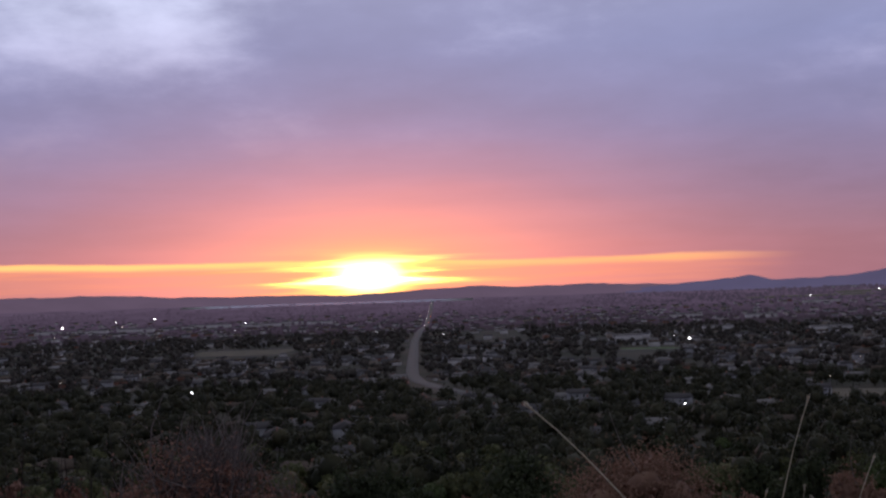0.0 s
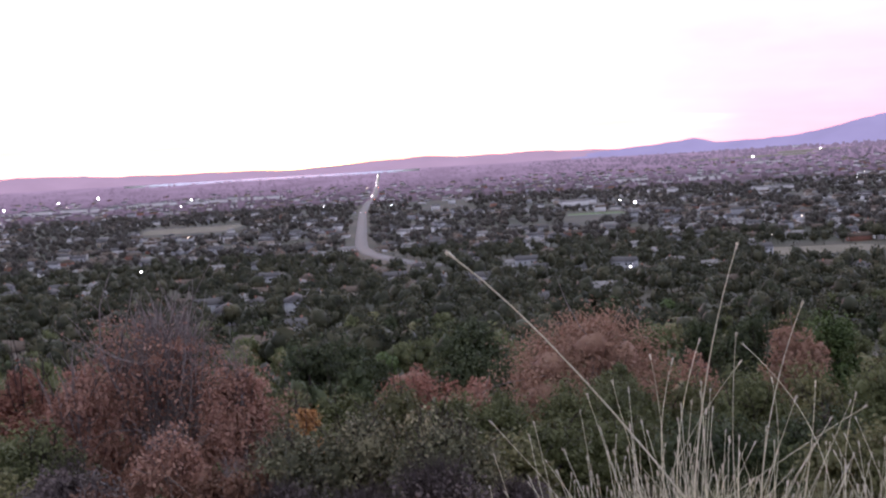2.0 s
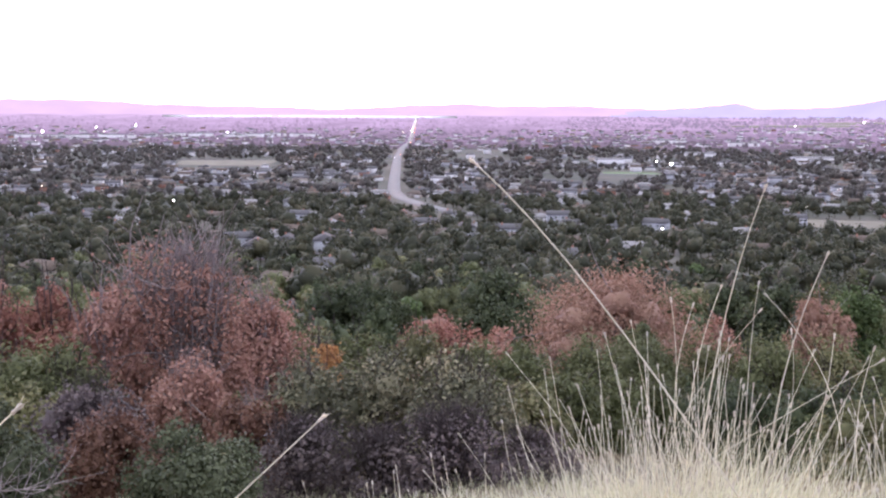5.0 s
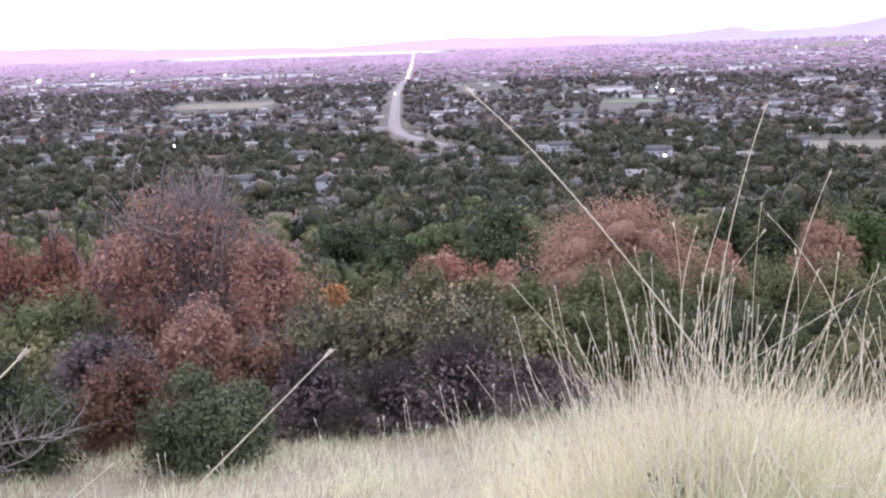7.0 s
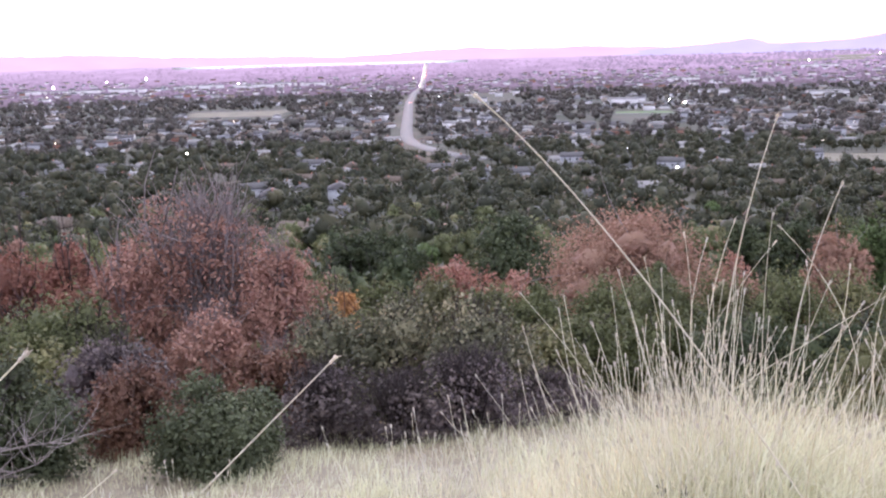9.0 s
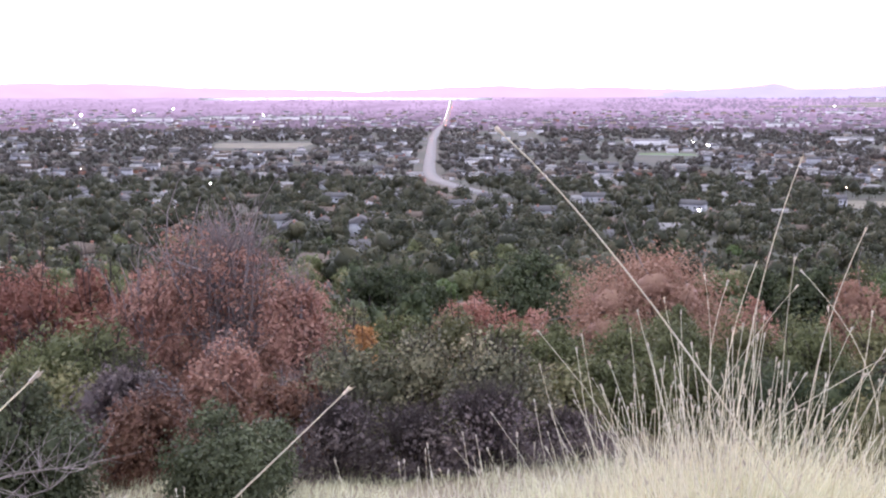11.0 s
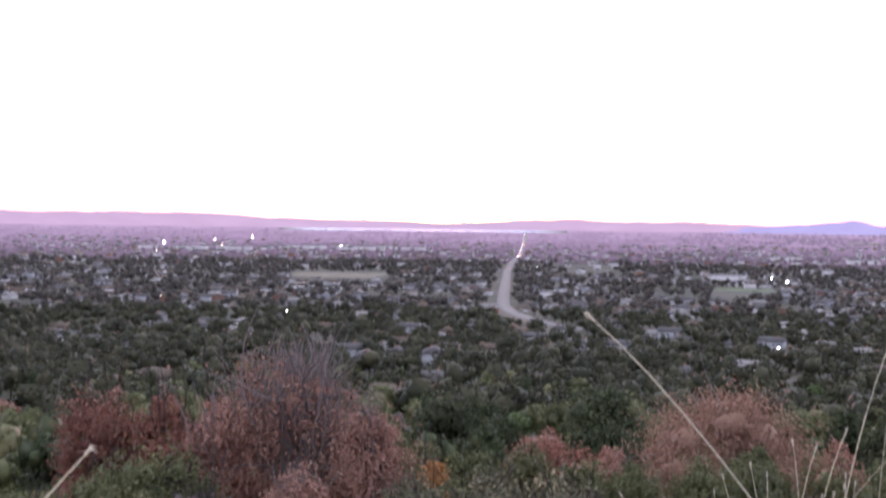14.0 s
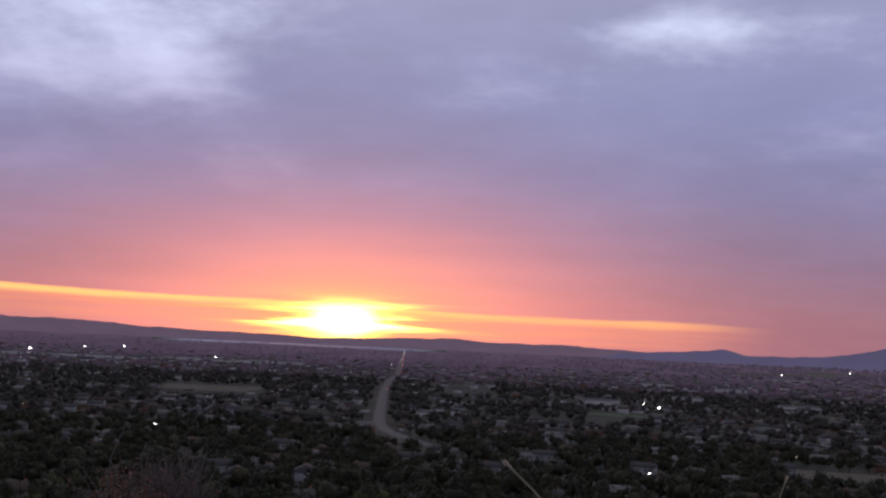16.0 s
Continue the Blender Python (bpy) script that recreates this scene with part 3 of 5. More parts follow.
# shrubs and small trees of the slope: x, y, width, height, leaves, kind of leaf, count, leaf size, bare twigs
SHRUBS = [
    (-4.24, 20.05, 4.31, 3.75, "rust", 16000, 0.055, 130),
    (-5.44, 19.24, 1.66, 3.11, "rust", 6000, 0.055, 10),
    (-2.86, 19.28, 1.49, 2.91, "rust", 6000, 0.055, 12),
    (-10.13, 26.09, 2.75, 4.6, "red", 8500, 0.07, 4),
    (-8.37, 25.66, 2.3, 4.35, "red", 8500, 0.07, 4),
    (-7.05, 25.2, 1.9, 3.9, "red", 6000, 0.07, 4),
    (0.35, 33.99, 2.77, 3.86, "red", 6000, 0.075, 0),
    (-1.72, 18.91, 0.68, 2.25, "orange", 1500, 0.05, 4),
    (2.45, 36.91, 1.56, 3.39, "rust", 2600, 0.08, 0),
    (7.28, 45.42, 8.35, 6.13, "tan", 24000, 0.105, 0),
    (11.17, 43.59, 2.57, 4.34, "rust", 4000, 0.1, 0),
    (15.09, 42.39, 3.03, 5.31, "tan", 7000, 0.1, 0),
    (3.94, 61.87, 5.74, 7.91, "deep", 9000, 0.16, 0),
    (17.15, 55.40, 3.35, 8.16, "deep", 7000, 0.15, 0),
    (17.25, 63.70, 3.71, 8.37, "deep", 7000, 0.15, 0),
    (23.08, 59.69, 4.05, 8.28, "bright", 7000, 0.16, 0),
    (24.87, 70.75, 4.05, 8.67, "green", 6000, 0.16, 0),
    (-6.75, 84.72, 5.83, 8.65, "deep", 5000, 0.2, 0),
    (-3.77, 89.91, 6.20, 9.23, "deep", 5000, 0.2, 0),
    (7.39, 39.31, 2.58, 3.60, "green", 4500, 0.1, 0),
    (-1.40, 24.95, 1.88, 2.54, "green", 6000, 0.06, 0),
    (-0.25, 25.99, 2.05, 2.47, "olive", 6000, 0.06, 0),
    (0.98, 23.97, 1.89, 2.09, "green", 6500, 0.06, 0),
    (2.04, 22.90, 1.94, 2.01, "green", 7000, 0.06, 0),
    (3.32, 23.76, 2.01, 2.07, "green", 7000, 0.06, 0),
    (4.92, 24.51, 2.34, 2.28, "green", 7500, 0.06, 0),
    (6.52, 25.17, 2.23, 2.41, "olive", 7000, 0.06, 0),
    (7.52, 23.84, 2.09, 2.31, "green", 7000, 0.06, 0),
    (9.05, 24.37, 2.10, 2.47, "olive", 7000, 0.06, 0),
    (9.88, 22.97, 2.07, 2.57, "green", 6000, 0.06, 0),
    (-2.57, 23.85, 2.00, 2.42, "olive", 5000, 0.06, 6),
    (-1.50, 14.41, 1.57, 1.56, "yellow", 5000, 0.045, 16),
    (-0.60, 13.98, 1.53, 1.55, "yellow", 5500, 0.045, 16),
    (0.44, 13.19, 1.60, 1.59, "yellow", 7500, 0.045, 34),
    (1.32, 14.44, 1.32, 1.23, "olive", 5000, 0.05, 8),
    (2.18, 16.85, 1.43, 1.21, "green", 5500, 0.05, 6),
    (3.37, 17.68, 1.92, 1.37, "green", 6500, 0.05, 4),
    (4.47, 16.40, 2.14, 1.40, "deep", 7000, 0.05, 4),
    (5.90, 15.94, 2.21, 1.45, "deep", 7000, 0.05, 4),
    (-2.19, 10.57, 1.5, 1.12, "sage", 13000, 0.032, 0),
    (-3.47, 12.10, 1.20, 1.26, "brown", 8500, 0.042, 8),
    (-2.14, 13.83, 1.29, 1.28, "brown", 6500, 0.045, 18),
    (-3.44, 16.13, 1.43, 1.63, "rust", 6500, 0.05, 30),
    (-6.36, 16.83, 1.99, 2.15, "green", 7500, 0.05, 6),
    (-5.28, 16.67, 1.48, 1.96, "green", 6000, 0.05, 4),
    (-4.24, 10.68, 1.26, 1.45, "sage", 8500, 0.036, 10),
    (-4.35, 14.35, 1.5, 1.45, "plum", 5500, 0.045, 40),
    (-4.95, 10.92, 1.20, 1.66, "olive", 5000, 0.05, 6),
    (-1.38, 12.11, 1.40, 0.97, "plum", 2300, 0.036, 110),
    (-0.50, 11.78, 1.37, 0.85, "plum", 2200, 0.036, 130),
    (0.29, 11.99, 1.69, 0.97, "plum", 2600, 0.036, 150),
    (1.17, 12.54, 1.39, 0.66, "plum", 2200, 0.036, 90),
]
WORDS = {"rust": "russet", "red": "deep red", "tan": "faded pinkish tan", "green": "dull green", "olive": "olive green", "deep": "dark green",
         "bright": "fresh green", "yellow": "sparse yellow-flecked", "orange": "orange", "plum": "withered dark", "brown": "rust-brown", "sage": "soft green"}
for k, (x, y, w, h, kind, count, leaf, bare) in enumerate(SHRUBS):
    far = math.hypot(x, y) > 40
    meshes = shrub_meshes(w, h, count, leaf, LEAF[kind], bark if kind in ("rust", "tan", "brown") else dark_bark, 100 + k,
                          lobes=14 if w > 3 else 9, low=0.05, stems=7, twigs=70 if not far else 30, bare=bare)
    name = "tree" if far else "shrub"
    what = "autumn" if kind in ("rust", "red", "tan", "orange", "brown", "plum") else "scrub oak"
    plant(name, x, y, meshes, f"{WORDS[kind]} {what} {name} on the slope" + (", half bare grey twigs" if bare > 20 else ""), name, "slope scrub")
# a thicket of low scrub behind the named shrubs, and a wood of trees down the slope
rng = np.random.default_rng(11)
SCRUB = [shrub_meshes(2.6, 2.0, 2200, 0.085, LEAF[kind], dark_bark, 300 + k, lobes=12, stems=5, twigs=20)
         for k, kind in enumerate(("green", "olive", "green", "deep", "rust"))]
SCRUB_WORDS = ("dull green scrub oak thicket shrub", "olive scrub oak thicket shrub", "dull green scrub oak thicket shrub",
               "dark green scrub oak thicket shrub", "russet maple thicket shrub on the slope")
for k in range(62):
    d, az = rng.uniform(15, 58), radians(rng.uniform(-33, 33))
    x, y = d * math.sin(az), d * math.cos(az)
    j = int(rng.choice(5, p=[0.34, 0.3, 0.16, 0.14, 0.06]))
    plant("shrub", x, y, SCRUB[j], SCRUB_WORDS[j], "shrub", "slope scrub", rng.uniform(0, 360), rng.uniform(0.65, 1.0) * (0.72 if d < 22 else 1.0))


def tree_meshes(width, height, leaves, leaf, leaf_mat, seed):
    """A trunk with limbs, and a crown that starts above the ground."""
    r = np.random.default_rng(seed)
    lb = lobes_of(width, height, r, 13, 0.30)
    trunk = [tube(bend((0, 0, -0.5), (r.normal(0, 0.2), r.normal(0, 0.2), height * 0.55), r, 0.03, 5), 0.03 * height, 0.014 * height, 7)]
    for c, rad in lb[:8]:
        trunk.append(tube(bend((0, 0, height * r.uniform(0.25, 0.5)), c, r, 0.1, 4), 0.012 * height, 0.004 * height, 4))
    lc, lr = np.array([c for c, _ in lb]), np.array([k for _, k in lb])
    o = r.normal(size=(len(lb) * 9, 3))
    o /= np.linalg.norm(o, axis=1)[:, None]
    rr = np.repeat(lr, 9, axis=0)
    cc = np.repeat(lc, 9, axis=0) + o * rr * r.uniform(0.5, 0.95, (len(o), 1))
    v, q = leaf_clumps(cc, rr * r.uniform(0.25, 0.5, (len(o), 1)), leaves // len(cc), np.full(len(cc), leaf), r)
    lv, lt = lumps(lc, lr * 0.72, r, 0.2)
    return mesh_of("trunk", *gather(trunk), dark_bark, True), mesh_of("crown", np.concatenate([v, lv]), [q, lt + len(v)], leaf_mat, True)


TREES = [tree_meshes(w, h, 2300, 0.36, LEAF[kind], 400 + k)
         for k, (w, h, kind) in enumerate(((7.5, 8.0, "deep"), (6.5, 9.0, "green"), (8.5, 7.5, "green"), (5.0, 10.0, "deep"), (7.0, 7.0, "bright"), (7.0, 7.5, "olive"), (6.0, 6.5, "rust")))]
TREE_WORDS = ("dark green broad tree below the hillside", "dull green tall tree below the hillside", "dull green spreading tree below the hillside",
              "dark narrow evergreen tree below the hillside", "fresh green round tree below the hillside", "olive green round tree below the hillside", "russet autumn tree below the hillside")

# ---------------------------------------------------------------- the town on the plain
HOUSES = []      # x, y, turn, size of all the houses, to keep trees off them


def road_x(y):
    return float(np.interp(y, [690, 730, 764, 800, 857, 947, 1040, 1131, 1463, 1792, 2083, 2442, 2932, 4600], [75, 42, 20, 9, -5, -21, -30, -33, -40, -47, -46, -38, -38, -43]))


FIELDS = [(-278, 1572, 130, 120), (275, 716, 78, 62), (1150, 3560, 420, 170), (1430, 3750, 300, 200), (246, 1365, 70, 60), (-620, 1650, 110, 60)]


def free_at(x, y, gap):
    if abs(x - road_x(y)) < 8 + gap and y > 775:
        return False
    return not any(abs(x - fx) < fw / 2 + gap and abs(y - fy) < fd / 2 + gap for fx, fy, fw, fd in FIELDS)


def before_field(x, y, high=9.0):
    """Whether something this high would hide one of the nearer fields."""
    for fx, fy, fw, fd in FIELDS[:2] + FIELDS[4:5]:
        back = high * fy / 75
        if fy - fd / 2 - back < y < fy and abs(x - fx * y / fy) < fw / 2:
            return True
    return False


rng = np.random.default_rng(5)
named = [(-129, 381), (-44, 342), (-84, 506), (-40, 543), (-37, 397), (35, 541), (78, 675), (127, 626), (168, 605), (105, 956), (-77, 1022), (-8, 964), (-283, 1028), (-239, 719), (-73, 611)]
for x, y in named:
    HOUSES.append((x, y, rng.choice([0, 20, -25]) + rng.normal(0, 5), 1.0))
y = 430.0
while y < 3300:
    wide = y * 0.47 + 40
    x = -wide
    while x < wide:
        x += rng.uniform(20, 34) * (1 if y < 1500 else 1.45)
        hx, hy = x + rng.normal(0, 3), y + rng.normal(0, 5)
        if free_at(hx, hy, 9) and rng.random() < (0.34 if y < 900 else 0.60) and not before_field(hx, hy, 5.0) and all(abs(hx - a) + abs(hy - b) > 18 for a, b, *_ in HOUSES[-60:]) \
                and not (noise.noise((hx * 0.004, hy * 0.004, 0)) > 0.28):
            HOUSES.append((hx, hy, rng.choice([0, 90, 180, 270]) + rng.normal(0, 4), rng.uniform(0.85, 1.15)))
    y += rng.uniform(24, 40) * (1 if y < 1500 else 1.6)


def stucco(name, c):
    return material(name, lambda n, p: n.mix(n.noise(p, 0.9, 5.0), tuple(0.8 * k for k in c), tuple(min(0.9, 1.1 * k) for k in c)), 0.8)


WALLS = [stucco("white_siding", (0.76, 0.75, 0.74)), stucco("beige_stucco", (0.42, 0.37, 0.31)), stucco("grey_siding", (0.42, 0.43, 0.45)), stucco("red_brick", (0.30, 0.15, 0.11))]
ROOFS = [material("grey_shingles", lambda n, p: n.ramp(n.noise(p, 3.0, 5.0), [(0.3, (0.075, 0.073, 0.078)), (0.7, (0.14, 0.135, 0.14))]), 0.9, 0.15),
         material("brown_shingles", lambda n, p: n.ramp(n.noise(p, 3.0, 5.0), [(0.3, (0.08, 0.062, 0.052)), (0.7, (0.15, 0.12, 0.10))]), 0.9, 0.15),
         material("pale_roofing", lambda n, p: n.ramp(n.noise(p, 1.5, 5.0), [(0.3, (0.17, 0.165, 0.168)), (0.7, (0.28, 0.27, 0.27))]), 0.85, 0.2)]
glass = material("window_glass", lambda n, p: (0.03, 0.035, 0.04), 0.08, 0.8)
paint = material("white_trim", lambda n, p: n.mix(n.noise(p, 2.0), (0.7, 0.7, 0.69), (0.8, 0.8, 0.79)), 0.5)


def box(x0, y0, z0, x1, y1, z1):
    v = np.array([(x, y, z) for z in (z0, z1) for x, y in ((x0, y0), (x1, y0), (x1, y1), (x0, y1))], float)
    return v, np.array([(3, 2, 1, 0), (4, 5, 6, 7), (0, 1, 5, 4), (1, 2, 6, 5), (2, 3, 7, 6), (3, 0, 4, 7)])


def gable_roof(x0, y0, x1, y1, z, rise, over=0.5, thick=0.22, hip=0.0):
    """Two slopes with thickness and eaves along x; hip: how far the ridge's ends draw in."""
    ym = (y0 + y1) / 2
    x0, x1, y0, y1 = x0 - over, x1 + over, y0 - over, y1 + over
    low = [(x0, y0, z), (x1, y0, z), (x1, y1, z), (x0, y1, z)]
    top = [(x0, y0, z + thick), (x1, y0, z + thick), (x1, y1, z + thick), (x0, y1, z + thick), (x0 + hip, ym, z + rise + thick), (x1 - hip, ym, z + rise + thick)]
    v = np.array(low + top, float)
    quads = np.array([(3, 2, 1, 0), (0, 1, 5, 4), (1, 2, 6, 5), (2, 3, 7, 6), (3, 0, 4, 7), (4, 5, 9, 8), (6, 7, 8, 9)])
    tris = np.array([(5, 6, 9), (7, 4, 8)])
    return v, quads, tris


def house_parts(w, d, h, hip, wing, rise=2.3):
    """Plain numbers of a house: walls, roofs, openings."""
    walls = [box(-w / 2, -d / 2, -1.0, w / 2, d / 2, h)]
    roofs = [gable_roof(-w / 2, -d / 2, w / 2, d / 2, h, rise, hip=hip)]
    if wing:
        walls.append(box(w / 2 - 6.2, -d / 2 - 4.5, -1.0, w / 2, -d / 2 - 0.01, h - 0.2))
        v, q, t = gable_roof(-d / 2 - 4.5, -w / 2, 0.5, -w / 2 + 6.2, h - 0.25, rise * 0.8, hip=0)
        v = np.column_stack([-v[:, 1], v[:, 0], v[:, 2]])
        roofs.append((v, q, t))
    return walls, roofs


def join3(pieces):
    vs, qs, ts, k = [], [], [], 0
    for v, q, t in pieces:
        vs.append(v), qs.append(q + k), ts.append(t + k)
        k += len(v)
    return np.concatenate(vs), [np.concatenate(qs), np.concatenate(ts)]


def make_house(w, d, h, hip, wing, wall_mat, roof_mat, label):
    root = new("house")
    walls, roofs = house_parts(w, d, h, hip, wing)
    part("wall", mesh_of("wall", *gather(walls), wall_mat), root)
    roof = part("roof", mesh_of("roof", *join3(roofs), roof_mat), root)
    part("chimney", mesh_of("chimney", *box(w * 0.2, 0.6, h + 0.8, w * 0.2 + 0.8, 1.4, h + 3.2), WALLS[3]), roof)
    gable = np.array([(-w / 2, -d / 2, h), (-w / 2, d / 2, h), (-w / 2, 0, h + 2.3), (w / 2, -d / 2, h), (w / 2, d / 2, h), (w / 2, 0, h + 2.3)])
    if hip == 0:
        part("gable", mesh_of("gable", gable[:3], np.array([(0, 2, 1)]), wall_mat), root)
        part("gable", mesh_of("gable", gable[3:], np.array([(0, 1, 2)]), wall_mat), root)
    pane = mesh_of("pane", *box(-0.7, -0.03, -0.55, 0.7, 0.03, 0.55), glass)
    trim = mesh_of("window_frame", *gather([box(-0.82, -0.05, -0.68, 0.82, 0.02, -0.55), box(-0.82, -0.05, 0.55, 0.82, 0.02, 0.68),
                                            box(-0.82, -0.05, -0.55, -0.7, 0.02, 0.55), box(0.7, -0.05, -0.55, 0.82, 0.02, 0.55)]), paint)
    places = [(x, -d / 2 - 0.04, z, 0) for x in ((-w * 0.36, -w * 0.12) if wing else (-w * 0.36, -w * 0.12, w * 0.2, w * 0.4)) for z in ((1.5,) if h < 4 else (1.5, 4.2))]
    places += [(-w / 2 - 0.04, y, 1.5, -90) for y in (-d * 0.22, d * 0.22)] + [(w / 2 + 0.04, d * 0.2, 1.5, 90)]
    for x, y, z, a in places:
        win = part("window", trim, root)
        win.matrix_local = pose(x, y, z, 0, 0, a)
        part("pane", pane, win)
    dx = -w * 0.24 if not wing else w * 0.02
    part("door", mesh_of("door", *box(dx - 0.5, -d / 2 - 0.07, 0.1, dx + 0.5, -d / 2 - 0.01, 2.15), ROOFS[1]), root)
    if wing:
        part("garage_door", mesh_of("garage_door", *box(w / 2 - 5.5, -d / 2 - 4.57, 0.1, w / 2 - 0.7, -d / 2 - 4.51, 2.3), paint), root, "white garage door")
    return tagged(root, label, "house", "town houses")


KINDS = [(14, 9, 3.0, 0, True, 0, 0, "white house with a grey gabled roof and garage"), (16, 10, 3.0, 3.5, True, 1, 1, "beige bungalow with a brown hipped roof"),
         (13, 9, 5.6, 0, False, 2, 0, "two-storey grey house with a grey gabled roof"), (15, 9, 3.0, 0, False, 3, 1, "red brick house with a brown gabled roof"),
         (17, 11, 3.1, 3.0, True, 0, 2, "white house with a pale roof and garage"), (12, 8, 5.6, 0, True, 1, 0, "two-storey beige house with a grey roof")]
near_houses = sorted(HOUSES, key=lambda a: math.hypot(a[0], a[1]))[:230]
models = {}
for k, (x, y, turn, size) in enumerate(near_houses):
    j = (k * 7 + k // 5) % 6 if k > 10 else (1, 0, 1, 0, 2, 5, 0, 3, 2, 4, 1)[k]
    at = pose(x, y, float(ground_z(x, y)) + 0.25, 0, 0, turn)
    if j not in models:
        w, d, h, hip, wing, a, b, label = KINDS[j]
        models[j] = make_house(w, d, h, hip, wing, WALLS[a], ROOFS[b], label)
        models[j].matrix_world = at
    else:
        copy_thing(models[j], at)

# houses farther off, in one piece a colour
far_walls, far_roofs = {k: [] for k in range(4)}, {k: [] for k in range(3)}
for x, y, turn, size in sorted(HOUSES, key=lambda a: math.hypot(a[0], a[1]))[230:]:
    w, d, h, hip, wing, a, b, _ = KINDS[rng.integers(0, 6)]
    walls, roofs = house_parts(w * size, d * size, h, hip, wing)
    m = np.array(pose(x, y, float(ground_z(x, y)) + 0.25, 0, 0, turn))
    a = int(rng.choice(4, p=[0.48, 0.24, 0.20, 0.08]))
    b = int(rng.choice(3, p=[0.52, 0.34, 0.14]))
    for v, f in walls:
        far_walls[a].append((v @ m[:3, :3].T + m[:3, 3], f))
    for v, q, t in roofs:
        far_roofs[b].append((v @ m[:3, :3].T + m[:3, 3], q, t))
for k, pieces in far_walls.items():
    tagged(new("distant_house_walls", mesh_of("distant_house_walls", *gather(pieces), WALLS[k])), "walls of small distant houses across the plain", "houses", kind="stuff")
for k, pieces in far_roofs.items():
    tagged(new("distant_house_roofs", mesh_of("distant_house_roofs", *join3(pieces), ROOFS[k])), "roofs of small distant houses across the plain", "roofs", kind="stuff")

# single trees between hill and town
cells = {}
for hx, hy, *_ in HOUSES:
    cells.setdefault((int(hx // 20), int(hy // 20)), []).append((hx, hy, rng.choice([6.0, 16.0, 34.0], p=[0.28, 0.30, 0.42])))


def hides_named(x, y):
    return any(hy - 36 < y < hy - 2 and abs(x - hx * y / hy) < 6 for hx, hy in named)


def near_house(x, y, gap):
    """Too close to a house, or in the open yard before it."""
    for i in (-1, 0, 1):
        for j in (-1, 0, 1, 2):
            for hx, hy, front in cells.get((int(x // 20) + i, int(y // 20) + j), ()):
                if abs(x - hx) < gap and -gap < hy - y < max(gap, front):
                    return True
    return False


placed = 0
while placed < 270:
    d = 62 + 330 * rng.random() ** 0.75
    az = radians(rng.uniform(-29, 29))
    x, y = d * math.sin(az), d * math.cos(az)
    if hides_named(x, y) or near_house(x, y, 8) or not free_at(x, y, 6):
        continue
    j = int(rng.choice(7, p=[0.26, 0.2, 0.2, 0.1, 0.09, 0.1, 0.05]))
    plant("tree", x, y, TREES[j], TREE_WORDS[j], "tree", "trees below the hill", rng.uniform(0, 360), rng.uniform(0.65, 1.1) * (0.75 if d < 110 else 1.15), ("trunk", "crown"))
    placed += 1

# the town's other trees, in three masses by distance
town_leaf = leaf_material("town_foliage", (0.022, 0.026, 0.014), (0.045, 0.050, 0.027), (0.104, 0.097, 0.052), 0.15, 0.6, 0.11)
# aerial haze put into the base colour: greyer and browner than the nearer leaves
far_leaf = leaf_material("haze_greyed_foliage", (0.042, 0.041, 0.034), (0.076, 0.071, 0.060), (0.15, 0.125, 0.108), 0.15, 0.6, 0.10)
# these trees emit a painted haze colour that pales with distance
last_leaf = haze_glow_material("farthest_foliage_haze", [(2000, (0.105, 0.090, 0.108)), (2600, (0.225, 0.172, 0.247)), (3400, (0.43, 0.31, 0.475)), (4400, (0.58, 0.415, 0.635))], 0.75, 1.25, 0.02)


def tree_spots(count, near, far, bias, west=-29, east=29):
    """Places and sizes of trees that leave roads, fields and houses free."""
    spots, tries = [], 0
    while len(spots) < count and tries < count * 12:
        tries += 1
        d = near + (far - near) * rng.random() ** bias
        az = radians(rng.uniform(west, east))
        x, y = d * math.sin(az), d * math.cos(az)
        if not free_at(x, y, 3) or near_house(x, y, 6.5):
            continue
        if d < 2000 and (hides_named(x, y) or before_field(x, y) or (640 < y < 1900 and any(y + k > 755 and abs(x - road_x(y + k) * y / (y + k)) < 9 for k in (12, 30, 48, 66, 84, 102)))):
            continue
        if noise.noise((x * 0.006, y * 0.004, 3.0)) > 0.30 and d > 900:
            continue
        spots.append((x, y, float(ground_z(x, y)), rng.uniform(0.65, 1.35)))
    return np.array(spots)


